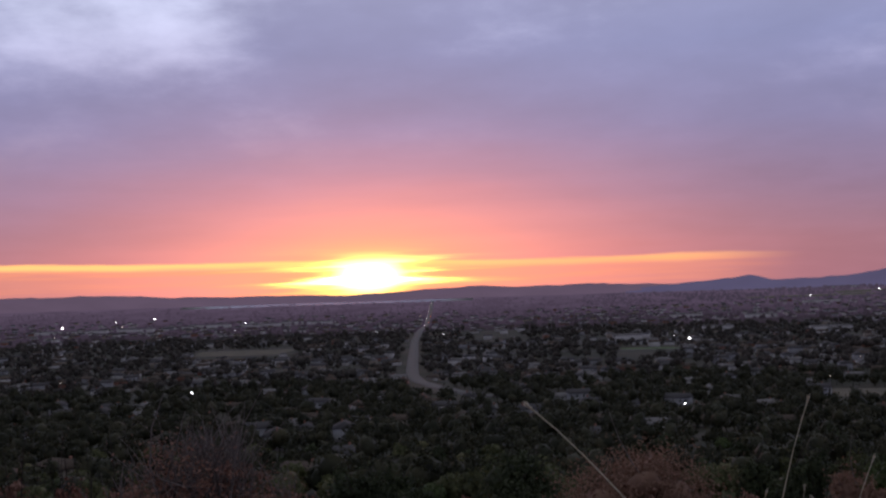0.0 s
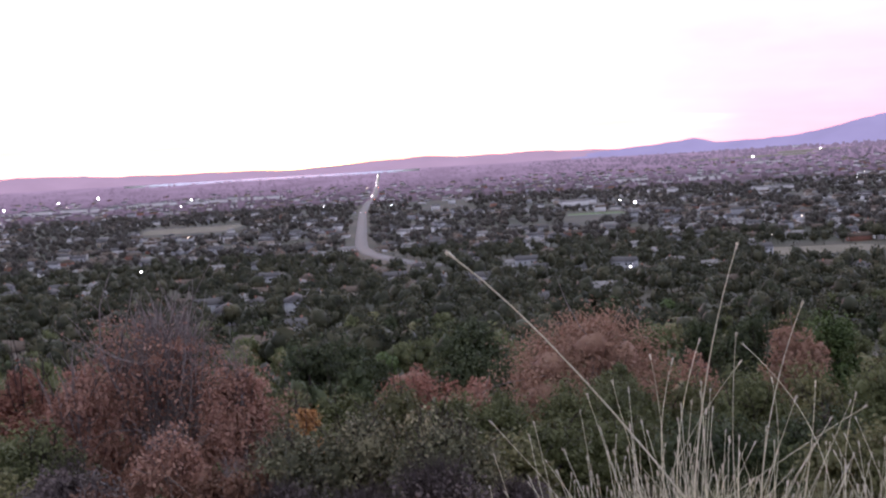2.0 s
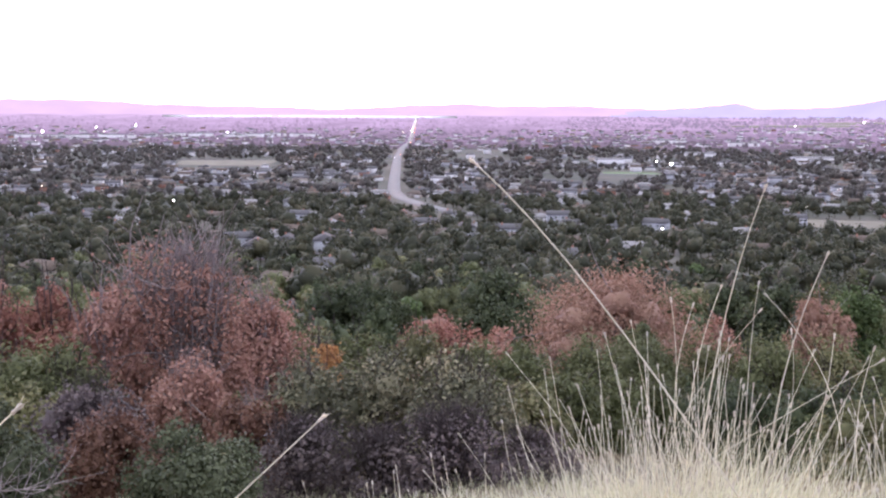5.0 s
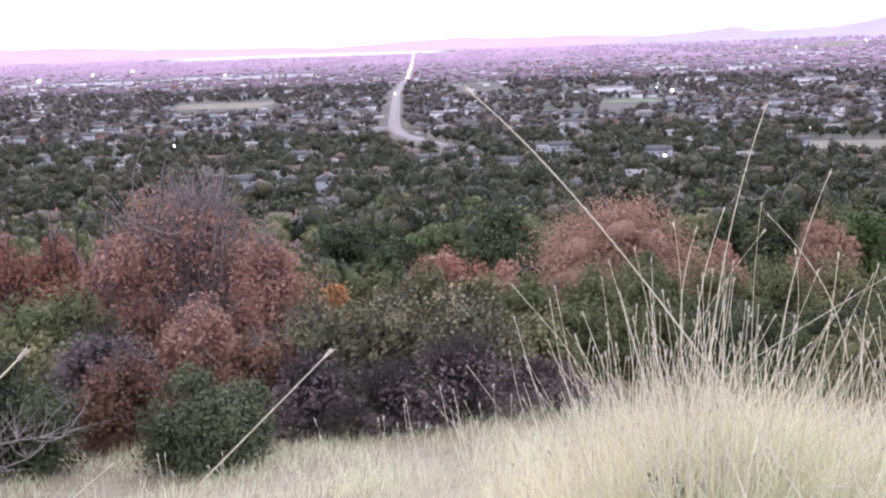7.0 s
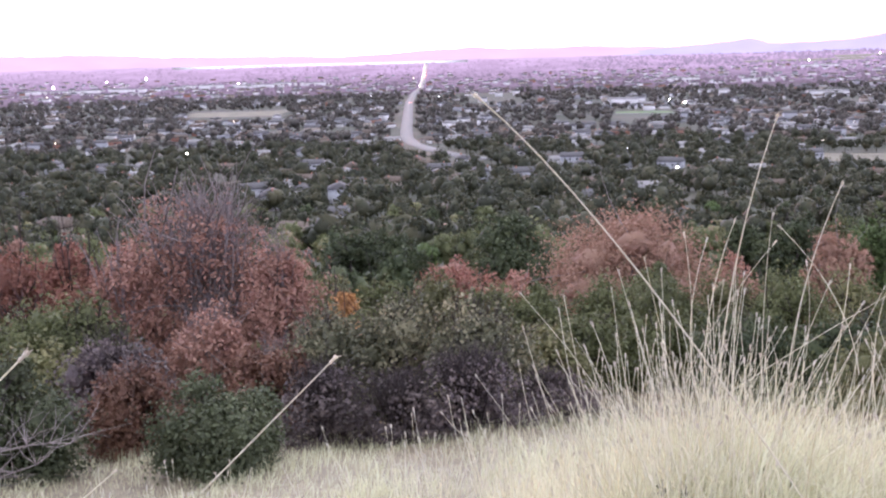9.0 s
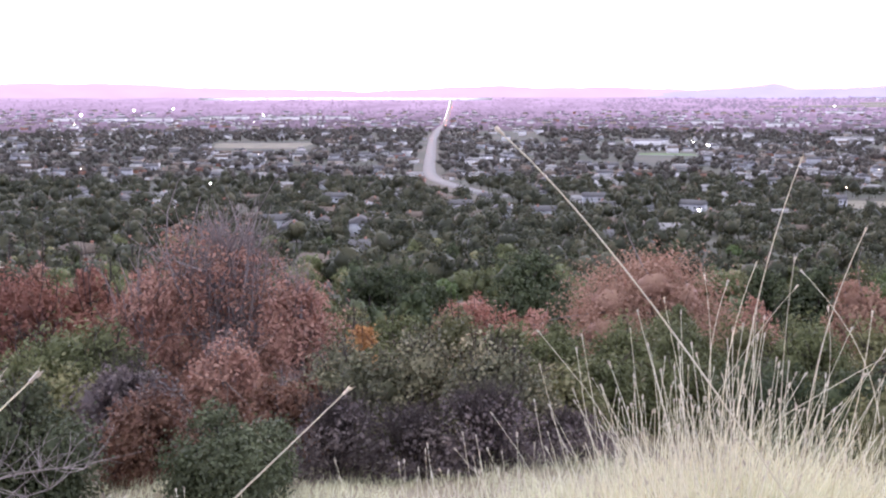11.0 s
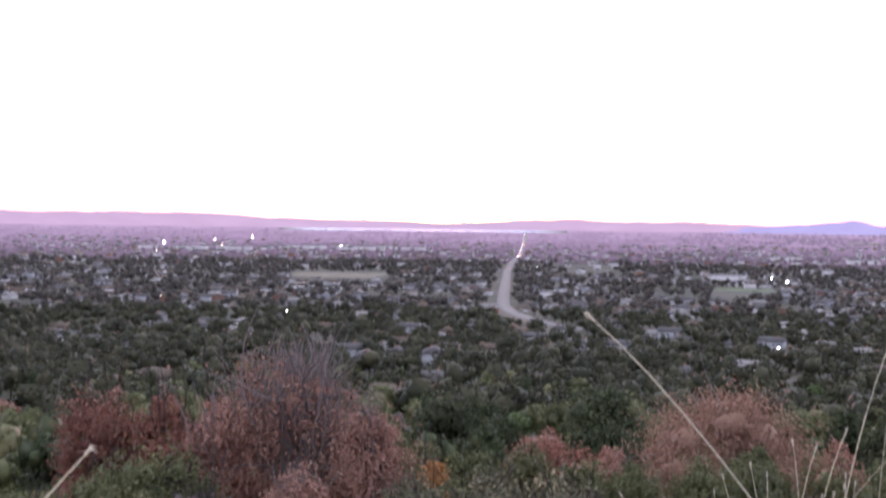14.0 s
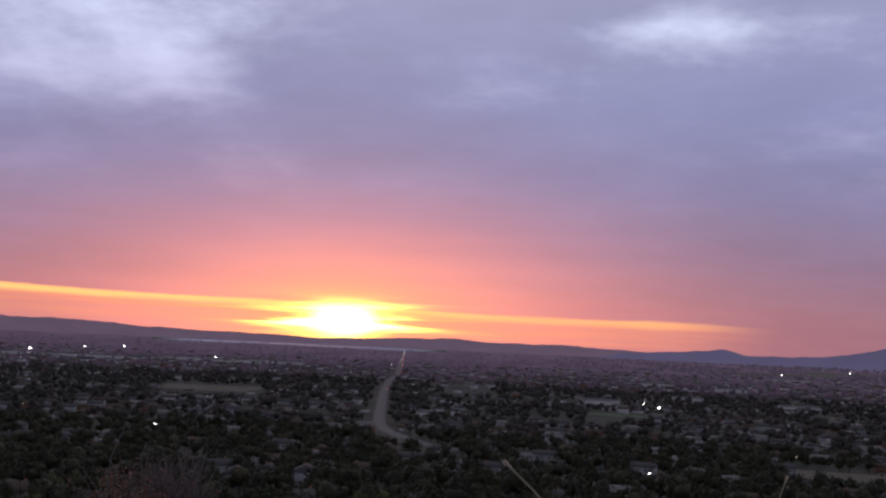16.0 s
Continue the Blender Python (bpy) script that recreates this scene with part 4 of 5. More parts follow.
def tree_mass(name, spots, clumps, sprays, spray, mat, label):
    """Crowns of rounded leaf clumps with loose sprays on them."""
    n = len(spots)
    shape = np.column_stack([rng.uniform(0.8, 1.2, (n, 2)), rng.uniform(0.75, 1.45, n)]) * spots[:, 3:] * np.array([4.3, 4.3, 3.7])
    high = spots[:, 2] + shape[:, 2] * 1.0 + 0.6

    def shell(k, lo, hi):
        o = rng.normal(size=(n * k, 3))
        o /= np.linalg.norm(o, axis=1)[:, None]
        o[:, 2] = np.where(o[:, 2] < -0.5, -o[:, 2], o[:, 2])
        o *= rng.uniform(lo, hi, (n * k, 1)) * np.repeat(shape, k, axis=0)
        return o + np.repeat(np.column_stack([spots[:, :2], high]), k, axis=0)

    if sprays:
        v, q = leaf_clumps(shell(clumps, 0.45, 0.85), np.repeat(shape, clumps, axis=0) * rng.uniform(0.25, 0.5, (n * clumps, 1)), sprays, np.full(n * clumps, spray), rng)
        lv, lq = lumps(shell(3, 0.1, 0.35), np.repeat(shape, 3, axis=0) * rng.uniform(0.48, 0.62, (n * 3, 1)), rng, 0.2)
        groups, v = [q, lq + len(v)], np.concatenate([v, lv])
    else:
        v, q = lumps(shell(clumps, 0.25, 0.8), np.repeat(shape, clumps, axis=0) * rng.uniform(0.45, 0.8, (n * clumps, 1)), rng, 0.2)
        groups = [q]
    # a trunk under each crown
    a = np.arange(4) * math.pi / 2
    tv = np.stack([np.stack([np.column_stack([spots[:, 0] + 0.25 * math.cos(k), spots[:, 1] + 0.25 * math.sin(k), z]) for k in a], axis=1) for z in (spots[:, 2] - 0.5, high)], axis=1).reshape(-1, 3)
    tq = (np.arange(n)[:, None, None] * 8 + np.array([[k, (k + 1) % 4, 4 + (k + 1) % 4, 4 + k] for k in range(4)])[None]).reshape(-1, 4)
    groups.append(tq + len(v))
    tagged(new(name, mesh_of(name, np.concatenate([v, tv]), groups, mat, True)), label, "trees", kind="stuff")


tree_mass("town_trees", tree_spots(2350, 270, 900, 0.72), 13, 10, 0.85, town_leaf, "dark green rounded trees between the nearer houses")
tree_mass("far_town_trees", tree_spots(3900, 880, 2080, 0.8), 6, 6, 1.5, far_leaf, "trees between distant houses, their colour greyed for haze")
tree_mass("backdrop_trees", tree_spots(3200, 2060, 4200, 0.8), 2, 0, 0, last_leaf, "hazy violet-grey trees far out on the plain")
# painted haze again: the wood emits a dim violet
bench_leaf = haze_glow_material("bench_foliage_haze", [(3300, (0.27, 0.215, 0.315)), (4400, (0.42, 0.32, 0.49))], 0.8, 1.2, 0.02)
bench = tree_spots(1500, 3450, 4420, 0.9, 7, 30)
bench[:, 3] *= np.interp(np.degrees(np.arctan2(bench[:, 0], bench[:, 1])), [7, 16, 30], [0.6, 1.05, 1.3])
tree_mass("backdrop_bench_trees", bench, 3, 0, 0, bench_leaf, "hazy wood along a far low bench of land")


def strip(name, pts, width, mat, lift, label, category):
    """A flat ribbon laid on the ground along points."""
    p = np.array([(x, y) for x, y in pts], float)
    lift = lift + np.interp(np.hypot(p[:, 0], p[:, 1]), [2000, 2120], [0.0, 2.0])
    t = np.gradient(p, axis=0)
    t /= np.linalg.norm(t, axis=1)[:, None]
    nrm = np.column_stack([t[:, 1], -t[:, 0]])
    cols = [p + nrm * width * k for k in (-0.5, -0.47, 0.47, 0.5)]
    z = ground_z(p[:, 0], p[:, 1]) + lift
    v = np.concatenate([np.column_stack([cc, z - (0.5 if k in (0, 3) else 0)]) for k, cc in enumerate(cols)])
    n = len(p)
    q = [(k * n + i, k * n + i + 1, (k + 1) * n + i + 1, (k + 1) * n + i) for k in range(3) for i in range(n - 1)]
    return tagged(new(name, mesh_of(name, v, np.array(q), mat, False)), label, category, kind="structure")


asphalt = material("worn_asphalt", lambda n, p: n.ramp(n.noise(p, 0.12, 6.0), [(0.3, (0.11, 0.105, 0.105)), (0.7, (0.17, 0.165, 0.165))]), 0.75, 0.4)
ys = np.concatenate([np.linspace(728, 1200, 60), np.linspace(1220, 4550, 120)])
strip("road_main", [(road_x(y), y) for y in ys], 12, asphalt, 0.6, "pale worn asphalt road running straight to the lake", "road")
strip("road_side", [(47 + 3 * math.sin(y * 0.01), y) for y in np.linspace(1080, 1560, 40)], 9, asphalt, 0.5, "narrow side street between houses", "road")
for k, (y0, a, b) in enumerate(((1010, -330, -36), (1330, -36, 420), (1650, -560, 600), (2080, -700, 800), (2650, -900, 1000))):
    strip(f"road_cross_{k + 1}", [(x, y0 + 6 * math.sin(x * 0.01)) for x in np.linspace(a, b, 50)], 10, asphalt, 0.5, "cross street through the town", "road")

hay = material("mown_field", lambda n, p: n.ramp(n.noise(p, 0.05, 6.0), [(0.3, (0.11, 0.098, 0.068)), (0.7, (0.19, 0.165, 0.118))]), 0.8)
lawn = material("lawn_grass", lambda n, p: n.ramp(n.noise(p, 0.05, 6.0), [(0.3, (0.07, 0.11, 0.04)), (0.7, (0.11, 0.16, 0.06))]), 0.8)
for k, (x, y, w, d) in enumerate(FIELDS):
    rr = np.random.default_rng(k)
    a = np.linspace(0, 2 * math.pi, 49)[:-1]
    rad = 1 / np.maximum(np.abs(np.cos(a)), np.abs(np.sin(a))) ** 0.8 * (1 + 0.06 * np.sin(3 * a + k) + rr.normal(0, 0.02, 48))
    rings = [np.column_stack([x + np.cos(a) * rad * w / 2 * q, y + np.sin(a) * rad * d / 2 * q]) for q in (0.02, 0.35, 0.7, 1.0)]
    pv = np.concatenate(rings)
    v = np.column_stack([pv, ground_z(pv[:, 0], pv[:, 1]) + np.repeat([0.7, 0.7, 0.7, 0.1], 48) + (2.2 if y > 2100 else 0.0)])
    q = [(i * 48 + j, (i + 1) * 48 + j, (i + 1) * 48 + (j + 1) % 48, i * 48 + (j + 1) % 48) for i in range(3) for j in range(48)]
    tagged(new(f"ground_field_{k + 1}", mesh_of("ground_field", v, np.array(q), lawn if k == 4 else hay, True)),
           "green lawn between houses" if k == 4 else "pale dry mown field among the trees", "field", kind="structure")

# the lake under the far range
az = np.radians(np.linspace(-13, 1.5, 60))
shore = 4180 + 60 * np.sin(az * 40)
lake_v = np.concatenate([np.column_stack([np.sin(az) * r, np.cos(az) * r, np.full(60, z)]) for r, z in ((shore, -35.5), (shore + 12 + 105 * np.sin(np.linspace(0.02, 3.12, 60)), -28.0))])
lake_f = np.array([(i, i + 1, 61 + i, 60 + i) for i in range(59)])
water = material("lake_water", lambda n, p: ((0.05, 0.05, 0.06), n.noise(p, 0.05, 3.0), 0.2), 0.22, 0.6)
tagged(new("water_lake", mesh_of("water_lake", lake_v, lake_f, water)), "still lake reflecting the glowing sunset sky", "lake", kind="structure")

# long pale sheds far out on the plain
for k in range(16):
    x, y = -900 + k * 42 + rng.normal(0, 10), 2560 + k * 14 + rng.normal(0, 25)
    w, d, h = rng.uniform(35, 75), rng.uniform(20, 30), rng.uniform(6, 9)
    root = new("warehouse")
    root.matrix_world = pose(x, y, float(ground_z(x, y)), 0, 0, rng.normal(0, 4))
    part("wall", mesh_of("wall", *box(-w / 2, -d / 2, -1, w / 2, d / 2, h), WALLS[0]), root)
    part("roof", mesh_of("roof", *join3([gable_roof(-w / 2, -d / 2, w / 2, d / 2, h, 1.6)]), ROOFS[2]), root)
    tagged(root, "long white warehouse with a pale low roof", "warehouse", "warehouses")
for x, y, w in ((1447, 4120, 130), (1010, 3050, 90), (520, 2450, 70), (640, 2300, 60), (420, 1750, 45), (560, 1650, 55), (250, 1560, 40)):
    root = new("warehouse")
    root.matrix_world = pose(x, y, float(ground_z(x, y)), 0, 0, -8)
    part("wall", mesh_of("wall", *box(-w / 2, -15, -1, w / 2, 15, 8), WALLS[0]), root)
    part("roof", mesh_of("roof", *join3([gable_roof(-w / 2, -15, w / 2, 15, 8, 1.8)]), ROOFS[2]), root)
    tagged(root, "large white shed with a pale roof", "warehouse", "warehouses")

# lamps that are lit at dusk
steel = material("galvanised_steel", lambda n, p: (0.35, 0.36, 0.37), 0.4, 0.5, 1.0)
white_glow = glow_material("white_lamp_glow", (1.0, 0.95, 0.95), 60)
warm_glow = glow_material("warm_lamp_glow", (1.0, 0.75, 0.5), 40)


def lamp_post(x, y, high, bulb, mat, label):
    root = new("street_lamp")
    root.matrix_world = pose(x, y, float(ground_z(x, y)), 0, 0, 180 + math.degrees(math.atan2(-x, y)))
    part("pole", mesh_of("pole", *tube([(0, 0, -0.5), (0, 0, high * 0.6), (0, 0, high)], 0.16, 0.09, 6), steel, True), root)
    part("arm", mesh_of("arm", *tube([(0, 0, high), (0, 0.7, high + 0.25), (0, 1.5, high + 0.3)], 0.08, 0.06, 5), steel, True), root)
    v, q = box(-bulb / 2, 1.5, high + 0.05, bulb / 2, 1.5 + bulb, high + 0.05 + bulb * 0.8)
    part("lamp_head", mesh_of("lamp_head", v, q, mat), root, "glowing lamp head")
    return tagged(root, label, "street lamp", "lit lamps")


for x, y, high, bulb in ((319, 1485, 5, 2.0), (-780, 3074, 14, 3.2), (-854, 2549, 14, 3.6), (-851, 2956, 12, 2.2), (122, 585, 6, 0.7), (1380, 3600, 12, 2.6), (300, 1490, 9, 1.1),
                         (-178, 800, 7, 0.8), (470, 1250, 8, 0.9), (210, 900, 7, 0.6), (1080, 3350, 12, 2.5), (-470, 2700, 10, 2.2)):
    lamp_post(x, y, high, bulb, white_glow, "lit white street lamp on a steel post")
for k in range(16):
    d, az = rng.uniform(600, 3000), radians(rng.uniform(-24, 24))
    lamp_post(d * math.sin(az), d * math.cos(az), rng.uniform(7, 9), 0.0003 * d + 0.15, warm_glow if rng.random() < 0.5 else white_glow, "small lit street lamp in the town")

# cars with their lights on, on the straight road
CAR_PAINT = [material("dark_car_paint", lambda n, p: (0.04, 0.045, 0.05), 0.25, 0.6), material("silver_car_paint", lambda n, p: (0.45, 0.45, 0.46), 0.25, 0.6)]
rubber = material("tyre_rubber", lambda n, p: (0.02, 0.02, 0.02), 0.8)
head_glow, tail_glow = glow_material("headlight_glow", (1.0, 0.90, 0.82), 260), glow_material("tail_light_glow", (1.0, 0.06, 0.03), 60)


def make_car(mat):
    root = new("car")
    prof = [(-2.2, 0.35), (2.2, 0.35), (2.25, 0.75), (1.2, 0.95), (0.5, 1.42), (-1.1, 1.45), (-1.9, 1.0), (-2.25, 0.9)]
    n = len(prof)
    v = np.array([(s * 0.88 * (0.86 if z > 1.1 else 1), -y, z) for s in (-1, 1) for y, z in prof])
    side = np.array([[k for k in range(n)][::-1], [n + k for k in range(n)]])
    round_ = np.array([(k, (k + 1) % n, n + (k + 1) % n, n + k) for k in range(n)])
    part("body", mesh_of("body", v, [side, round_], mat), root)
    wheel = mesh_of("wheel", *tube([(-0.1, 0, 0), (0.1, 0, 0)], 0.33, 0.33, 10), rubber)
    lamp_m, tail_m = mesh_of("headlight", *box(-0.28, -0.03, -0.13, 0.28, 0.03, 0.13), head_glow), mesh_of("tail_light", *box(-0.2, -0.03, -0.1, 0.2, 0.03, 0.1), tail_glow)
    for sx in (-0.8, 0.8):
        for sy in (-1.4, 1.35):
            part("wheel", wheel, root).matrix_local = pose(sx, sy, 0.33)
        part("headlight", lamp_m, root).matrix_local = pose(sx * 0.72, -2.27, 0.66)
        part("tail_light", tail_m, root).matrix_local = pose(sx * 0.8, 2.29, 0.85)
    return tagged(root, "car with its headlights on along the straight road", "car", "traffic")


cars = [make_car(m) for m in CAR_PAINT]
for k in range(30):
    y = 1350 + 2800 * rng.random() ** 0.6
    away = rng.random() < 0.35
    at = pose(road_x(y) + (3.4 if away else -3.4), y, float(ground_z(road_x(y), y)) + float(np.interp(y, [2000, 2120], [0.65, 2.65])), 0, 0, 180 if away else 0)
    if k < 2:
        cars[k].matrix_world = at
    else:
        copy_thing(cars[k % 2], at)

# ---------------------------------------------------------------- dry grass in front
straw = bpy.data.materials.new("dry_grass_blades")
straw.use_nodes = True
nd = Nodes(straw.node_tree)
geo = nd.node("ShaderNodeNewGeometry")
tone = nd.m("ADD", nd.m("MULTIPLY", geo.outputs["Random Per Island"], 0.6), nd.m("MULTIPLY", nd.noise(geo.outputs["Position"], 1.6, 3.0), 0.5), clamp=True)
col = nd.ramp(tone, [(0.10, (0.34, 0.308, 0.192)), (0.38, (0.54, 0.528, 0.338)), (0.80, (0.74, 0.757, 0.545))])
pr = nd.node("ShaderNodeBsdfPrincipled", {"Base Color": col, "Roughness": 0.55, "Specular IOR Level": 0.35})
tr = nd.node("ShaderNodeBsdfTranslucent", [col])
nd.node("ShaderNodeOutputMaterial", [nd.node("ShaderNodeMixShader", [0.45, pr.outputs[0], tr.outputs[0]]).outputs[0]])


def blades(x, y, high, width, lean, rng):
    """Bent, tapering blades: a quad and a tip each."""
    n = len(x)
    root = np.column_stack([x, y, ground_z(x, y) - 0.02])
    a = rng.uniform(0, 6.28, n)
    l = rng.normal(0, lean, (n, 2)) + np.array([0.10, 0.04]) * lean * 4
    side = np.column_stack([np.cos(a), np.sin(a) * 0.5, np.zeros(n)]) * (width * rng.uniform(0.6, 1.3, n))[:, None] * 0.5
    mid = root + np.column_stack([l * (high * 0.35)[:, None], high * 0.55])
    tip = root + np.column_stack([l * (high * 1.15)[:, None], high * (1.0 - 0.25 * np.hypot(l[:, 0], l[:, 1]))])
    v = np.stack([root - side, root + side, mid + side * 0.8, mid - side * 0.8, tip], axis=1).reshape(-1, 3)
    k = np.arange(n)[:, None] * 5
    return v, [k + np.array([[0, 1, 2, 3]]), k + np.array([[3, 2, 4]])]


rng = np.random.default_rng(21)


def tuft(x, y):
    """How thick and tall the grass grows here, 0 to 1, in clumps."""
    return 0.5 + 0.5 * np.sin(x * 2.3 + 1.2 * np.sin(y * 1.1)) * np.cos(y * 1.9 + 0.9 * np.sin(x * 1.7))


N = 100000
d = np.sqrt(rng.uniform(1.4 ** 2, 12.5 ** 2, N * 2))
az = np.radians(rng.uniform(-34, 34, N * 2))
x, y = d * np.sin(az), d * np.cos(az)
keep = rng.random(N * 2) < (0.25 + 0.65 * tuft(x, y)) * np.where((x < -0.8) & (d > 5.5), 0.6, 1) * np.clip(1.25 - d / 14, 0.3, 1) * np.where((d < 9) | (x < -0.5), 1.0, 0.55)
x, y = x[keep][:N], y[keep][:N]
dd = np.hypot(x, y)
high = rng.uniform(0.10, 0.36, len(x)) * (0.5 + 0.7 * tuft(x, y)) * (1 + 0.35 * np.clip(x, 0, 1.0) * (dd < 4.5)) * np.where((x < 0.25) & (dd > 3.6), 0.55, 1)
v, f = blades(x, y, high, np.clip(0.0028 * dd / 3, 0.0028, 0.006), 0.36, rng)
# long arching blades near by and in the tall clump
lx = np.concatenate([rng.uniform(-1.6, 1.8, 5200), rng.normal(0.72, 0.22, 3000), rng.normal(-0.78, 0.11, 800), rng.normal(1.5, 0.2, 900)])
ly = np.concatenate([rng.uniform(2.0, 4.6, 5200), rng.normal(2.75, 0.30, 3000), rng.normal(3.25, 0.16, 800), rng.normal(3.0, 0.25, 900)])
lh = np.concatenate([rng.uniform(0.22, 0.42, 5200), rng.uniform(0.28, 0.62, 3000), rng.uniform(0.30, 0.60, 800), rng.uniform(0.22, 0.4, 900)])
lv, lf = blades(lx, ly, lh, np.full(len(lx), 0.0036), 0.34, rng)
k = len(v)
v, f = np.concatenate([v, lv]), [np.concatenate([f[0], lf[0] + k]), np.concatenate([f[1], lf[1] + k])]
tagged(new("dry_grass", mesh_of("dry_grass", v, f, straw)), "pale straw-coloured dry grass covering the near slope", "grass", kind="stuff")

seed_mat = leaf_material("seed_head_husk", (0.62, 0.57, 0.45), (0.76, 0.71, 0.58), (0.84, 0.81, 0.70), 0.3)
stem_mat = leaf_material("dry_stem", (0.70, 0.67, 0.51), (0.80, 0.78, 0.63), (0.86, 0.84, 0.72), 0.45, 0.5, 9.0)


def seed_head(tip, way, long, wide, rng):
    """A spindle of husks with loose awns."""
    way = way / np.linalg.norm(way)
    pieces = [tube([tip - way * long * 0.6, tip - way * long * 0.25, tip + way * long * 0.1, tip + way * long * 0.4], wide * 0.35, wide * 0.15, 4)]
    pieces.append(tube([tip - way * long * 0.4, tip, tip + way * long * 0.25], wide * 0.2, wide * 0.5, 5))
    for k in range(5):
        e = way + rng.normal(0, 0.35, 3)
        pieces.append(tube([tip - way * long * rng.uniform(0, 0.4), tip + e * long * 0.55], wide * 0.13, wide * 0.03, 3))
    return gather(pieces)


def stem_path(base, tip, rng, n=7, bow=0.05):
    return bend(base, tip, rng, bow, n)


# the many thin seeded stems of the clump, one mass
stems, heads = [], []
for k in range(860):
    slant = np.zeros(2)
    if k < 130:
        bx, by = rng.normal(0.60, 0.07), rng.normal(2.62, 0.16)
        high = rng.uniform(0.40, 0.80)
    elif k < 360:
        bx, by = rng.normal(1.08, 0.36), rng.normal(2.75, 0.32)
        high = rng.uniform(0.32, 0.66)
    elif k < 410:
        bx, by = rng.uniform(0.55, 1.3), rng.normal(2.65, 0.25)
        high, slant = rng.uniform(0.34, 0.55), np.array([rng.uniform(0.5, 1.0), -0.1])
    elif k < 680:
        bx, by = rng.uniform(-0.15, 0.7), rng.uniform(2.6, 3.5)
        high = rng.uniform(0.36, 0.66)
    else:
        bx, by = (rng.normal(-0.78, 0.14) if k % 2 else rng.uniform(-1.3, 0.3)), rng.uniform(2.9, 3.7)
        high = rng.uniform(0.34, 0.60)
    base = np.array([bx, by, float(ground_z(bx, by))])
    l = rng.normal(0, 0.22, 2) + slant
    tip = base + np.array([l[0] * high + 0.45 * (bx - 0.60) * (k < 130), l[1] * high, high])
    path = stem_path(base, tip, rng, 6, 0.08)
    stems.append(tube(path, 0.0013, 0.0007, 3))
    heads.append(seed_head(tip, path[-1] - path[-2], rng.uniform(0.008, 0.015), rng.uniform(0.0045, 0.0075), rng))
# long bent blades that cross the clump and the grass before it
for k in range(95):
    bx, by = (rng.normal(0.75, 0.35), rng.uniform(1.9, 2.7)) if k < 75 else (rng.uniform(-1.2, 0.2), rng.uniform(2.4, 3.4))
    base = np.array([bx, by, float(ground_z(bx, by))])
    side = rng.choice([-1, 1], p=[0.4, 0.6]) * rng.uniform(0.12, 0.5)
    high = rng.uniform(0.22, 0.5)
    t = np.linspace(0, 1, 8)[:, None]
    path = base + np.array([[side, rng.normal(0, 0.08), 0]]) * t ** 1.6 + np.array([[0, 0, high]]) * (t * 1.25 - 0.45 * t ** 3)
    stems.append(tube(path, rng.uniform(0.0014, 0.0022), 0.0006, 3))
tagged(new("seeded_grass_stems", mesh_of("seeded_grass_stems", *gather(stems), stem_mat, True)), "thin pale seeded stems standing over the dry grass", "grass", kind="stuff")
tagged(new("grass_seed_heads", mesh_of("grass_seed_heads", *gather(heads), seed_mat)), "small pale fluffy heads on the thin stems", "grass", kind="stuff")

# the tall stalks that stand out, one by one: foot, tip, thickness, bow at half length
STALKS = [
    ((0.579, 1.650, -0.747), (0.060, 1.243, -0.080), 0.0016, (-0.045, 0.024, 0.092)),
    ((0.559, 2.177, -0.670), (0.583, 1.911, -0.152), 0.0015, (-0.010, 0.003, 0.020)),
    ((0.788, 2.476, -0.764), (0.824, 2.274, -0.313), 0.0016, (-0.012, 0.004, 0.012)),
    ((-0.314, 1.457, -0.607), (-0.106, 1.238, -0.367), 0.0014, (0.000, 0.000, 0.000)),
    ((-0.529, 1.078, -0.321), (-0.404, 1.026, -0.195), 0.0011, (0.000, 0.000, 0.000)),
    ((-0.424, 0.907, -0.359), (-0.304, 0.851, -0.253), 0.0011, (0.000, 0.000, 0.000)),
    ((-0.427, 0.906, -0.339), (-0.350, 0.886, -0.267), 0.0011, (0.000, 0.000, 0.000)),
    ((0.618, 2.728, -0.917), (0.564, 2.535, -0.450), 0.0011, (0.016, 0.007, 0.010)),
    ((0.659, 2.718, -0.901), (0.671, 2.509, -0.417), 0.0011, (-0.024, -0.007, 0.011)),
    ((0.791, 2.684, -0.895), (0.749, 2.488, -0.404), 0.0011, (-0.009, -0.005, 0.014)),
    ((0.898, 2.756, -0.922), (0.851, 2.561, -0.527), 0.001, (0.005, -0.038, 0.013)),
    ((0.605, 2.731, -0.918), (0.478, 2.552, -0.506), 0.001, (-0.002, 0.018, 0.002)),
    ((1.001, 2.614, -0.811), (0.794, 2.579, -0.446), 0.001, (0.032, -0.008, 0.009)),
    ((0.897, 2.545, -0.870), (0.871, 2.342, -0.494), 0.0011, (-0.002, -0.024, 0.005)),
    ((1.002, 2.506, -0.861), (0.908, 2.221, -0.496), 0.0011, (-0.023, -0.014, 0.003)),
    ((0.584, 2.633, -0.829), (0.727, 2.390, -0.448), 0.0011, (-0.003, 0.010, 0.014)),
    ((0.639, 2.723, -0.887), (0.636, 2.621, -0.477), 0.001, (-0.031, -0.023, 0.007)),
    ((0.614, 2.421, -0.807), (0.886, 2.122, -0.498), 0.0011, (0.024, 0.027, 0.007)),
    ((-0.638, 1.884, -0.798), (-0.537, 1.812, -0.706), 0.0012, (0.000, 0.000, 0.000)),
]
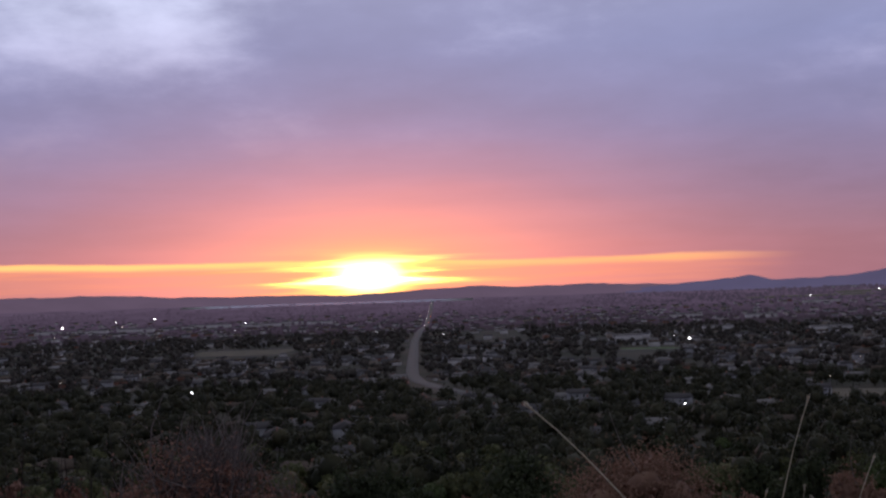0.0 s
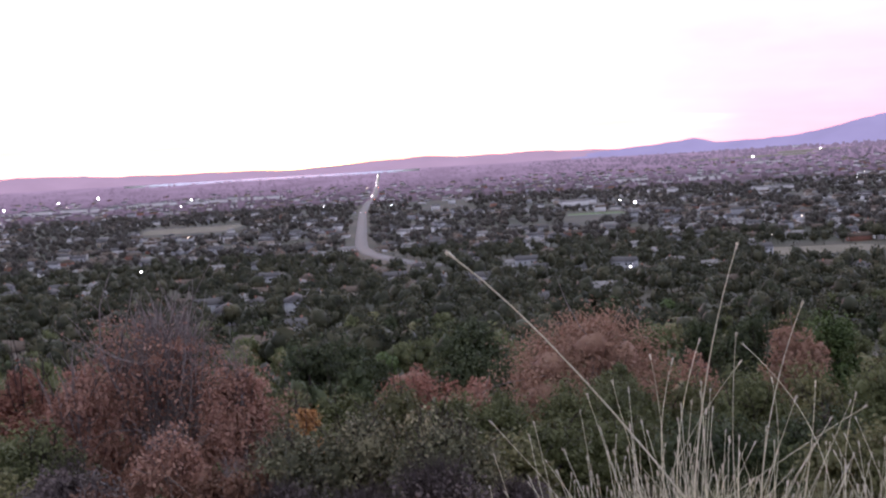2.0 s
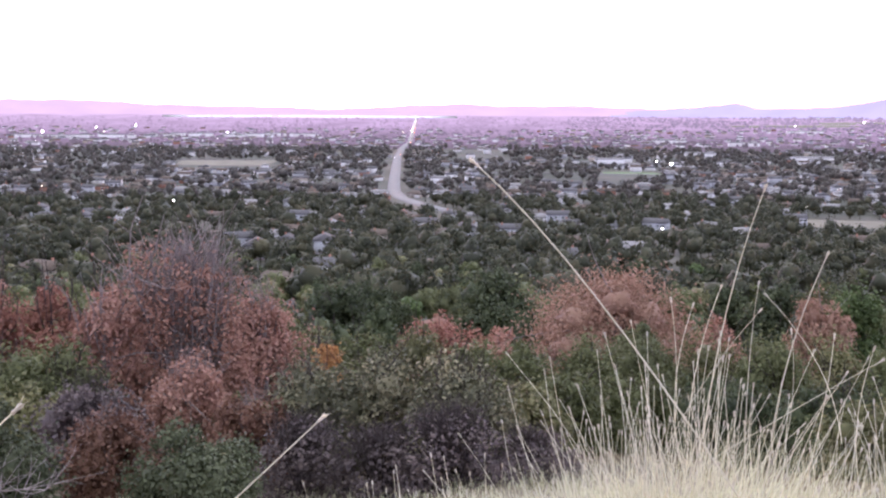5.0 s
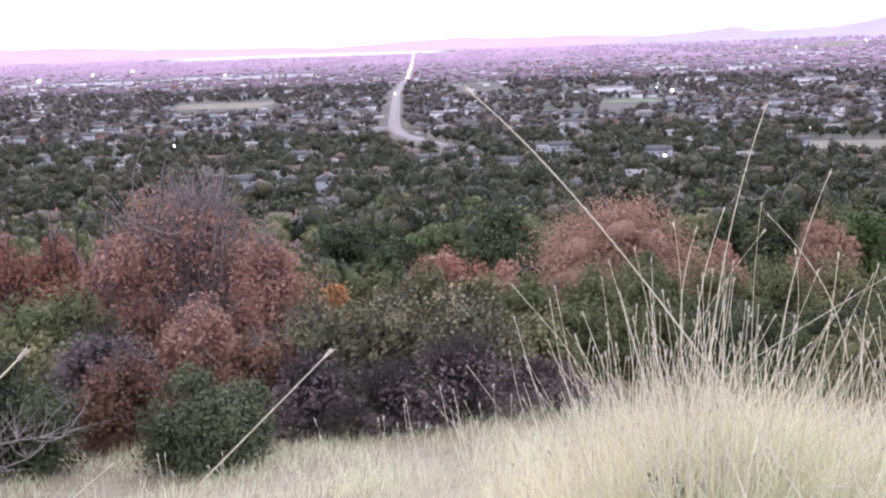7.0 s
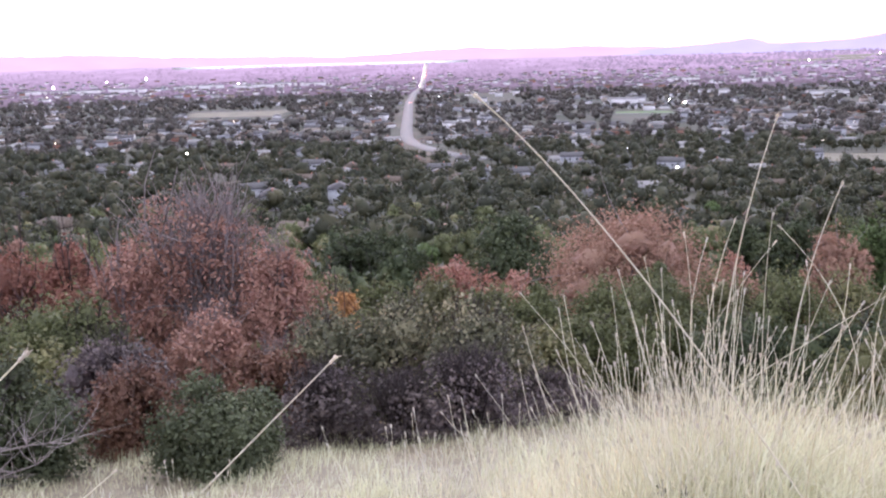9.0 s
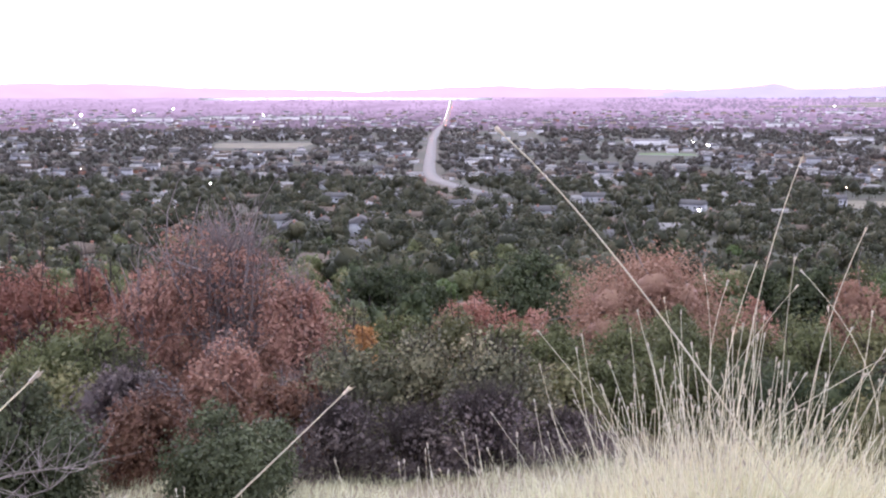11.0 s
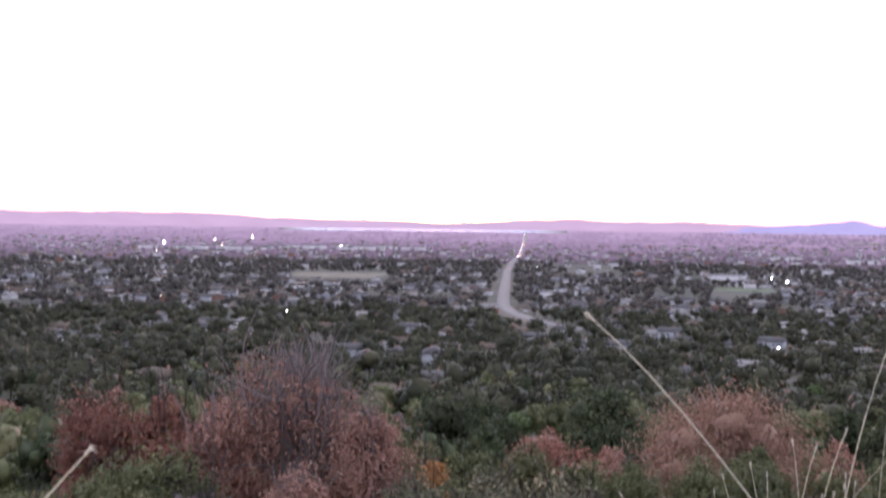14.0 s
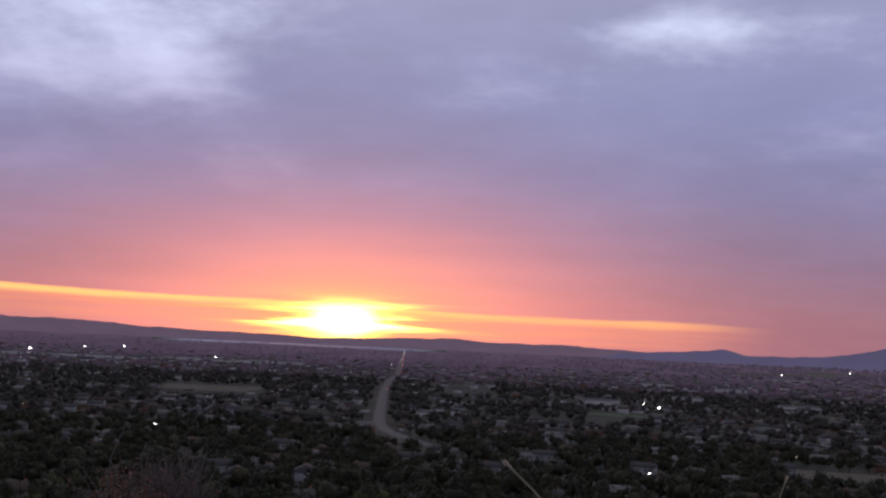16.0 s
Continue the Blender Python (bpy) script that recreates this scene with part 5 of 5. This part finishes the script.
for foot, tip, thick, bow in STALKS:
    foot, tip = np.array(foot), np.array(tip)
    root = new("grass_stalk")
    t = np.linspace(0, 1, 11)[:, None]
    path = foot + (tip - foot) * t + np.array(bow) * 4 * t * (1 - t)
    part("stem", mesh_of("stem", *tube(path, thick * 0.85, thick * 0.5, 6), stem_mat, True), root)
    part("seed_head", mesh_of("seed_head", *seed_head(tip, path[-1] - path[-2], 5 * thick + 0.008, 1.7 * thick + 0.0035, rng), seed_mat), root, "pale frayed seed head")
    tagged(root, "tall dry grass stalk with a frayed pale seed head", "grass stalk", "tall stalks")

# small green weeds among the grass
weed_leaf = leaf_material("grey_green_weed_leaves", (0.05, 0.062, 0.034), (0.085, 0.10, 0.056), (0.14, 0.155, 0.09))
WEEDS = [
    (0.60, 2.62, 0.30),
    (0.84, 2.70, 0.32),
    (0.63, 2.70, 0.33),
    (0.47, 2.50, 0.27),
    (0.86, 2.80, 0.33),
    (-0.668, 3.137, 0.28),
    (-0.402, 3.284, 0.28),
]
for x, y, high in WEEDS:
    z = float(ground_z(x, y))
    root = new("weed")
    root.matrix_world = pose(x, y, z)
    stalks, leaves = [], []
    for k in range(5):
        tip = np.array([rng.normal(0, 0.16) * high, rng.normal(0, 0.16) * high, high * rng.uniform(0.7, 1.05)])
        path = bend((0, 0, 0), tip, rng, 0.08, 7)
        stalks.append(tube(path, 0.0022, 0.001, 4))
        t = rng.uniform(0.35, 1.0, 34)
        leaves.append(np.array([path[min(6, int(q * 6))] for q in t]) + rng.normal(0, 0.010, (34, 3)))
    part("stem", mesh_of("stem", *gather(stalks), dark_bark, True), root)
    part("foliage", mesh_of("foliage", *leaf_cards(np.concatenate(leaves), 0.016, rng, long=2.2), weed_leaf), root)
    tagged(root, "small grey-green weed growing in the dry grass", "weed", "weeds")

# dead twigs lying at the edge of the scrub
for x, y, w in ((-4.05, 9.4, 1.5), (-4.0, 8.7, 1.3)):
    z = float(ground_z(x, y))
    root = new("dead_branch")
    root.matrix_world = pose(x, y, z)
    spine = bend((-w / 2, 0, 0.12), (w / 2, 0.2, 0.5), rng, 0.08, 8)
    part("bough", mesh_of("bough", *tube(spine, 0.013, 0.005, 6), bark, True), root)
    for k in range(36):
        p = spine[rng.integers(1, 8)]
        q = p + np.array([rng.normal(0.1, 0.3), rng.normal(0, 0.3), rng.uniform(0.05, 0.45)])
        part("twig", mesh_of("twig", *tube(bend(p, q, rng, 0.15, 5), 0.005, 0.0015, 4), bark, True), root)
    tagged(root, "dead grey branch with bare twigs in the grass", "branch", "dead branches")
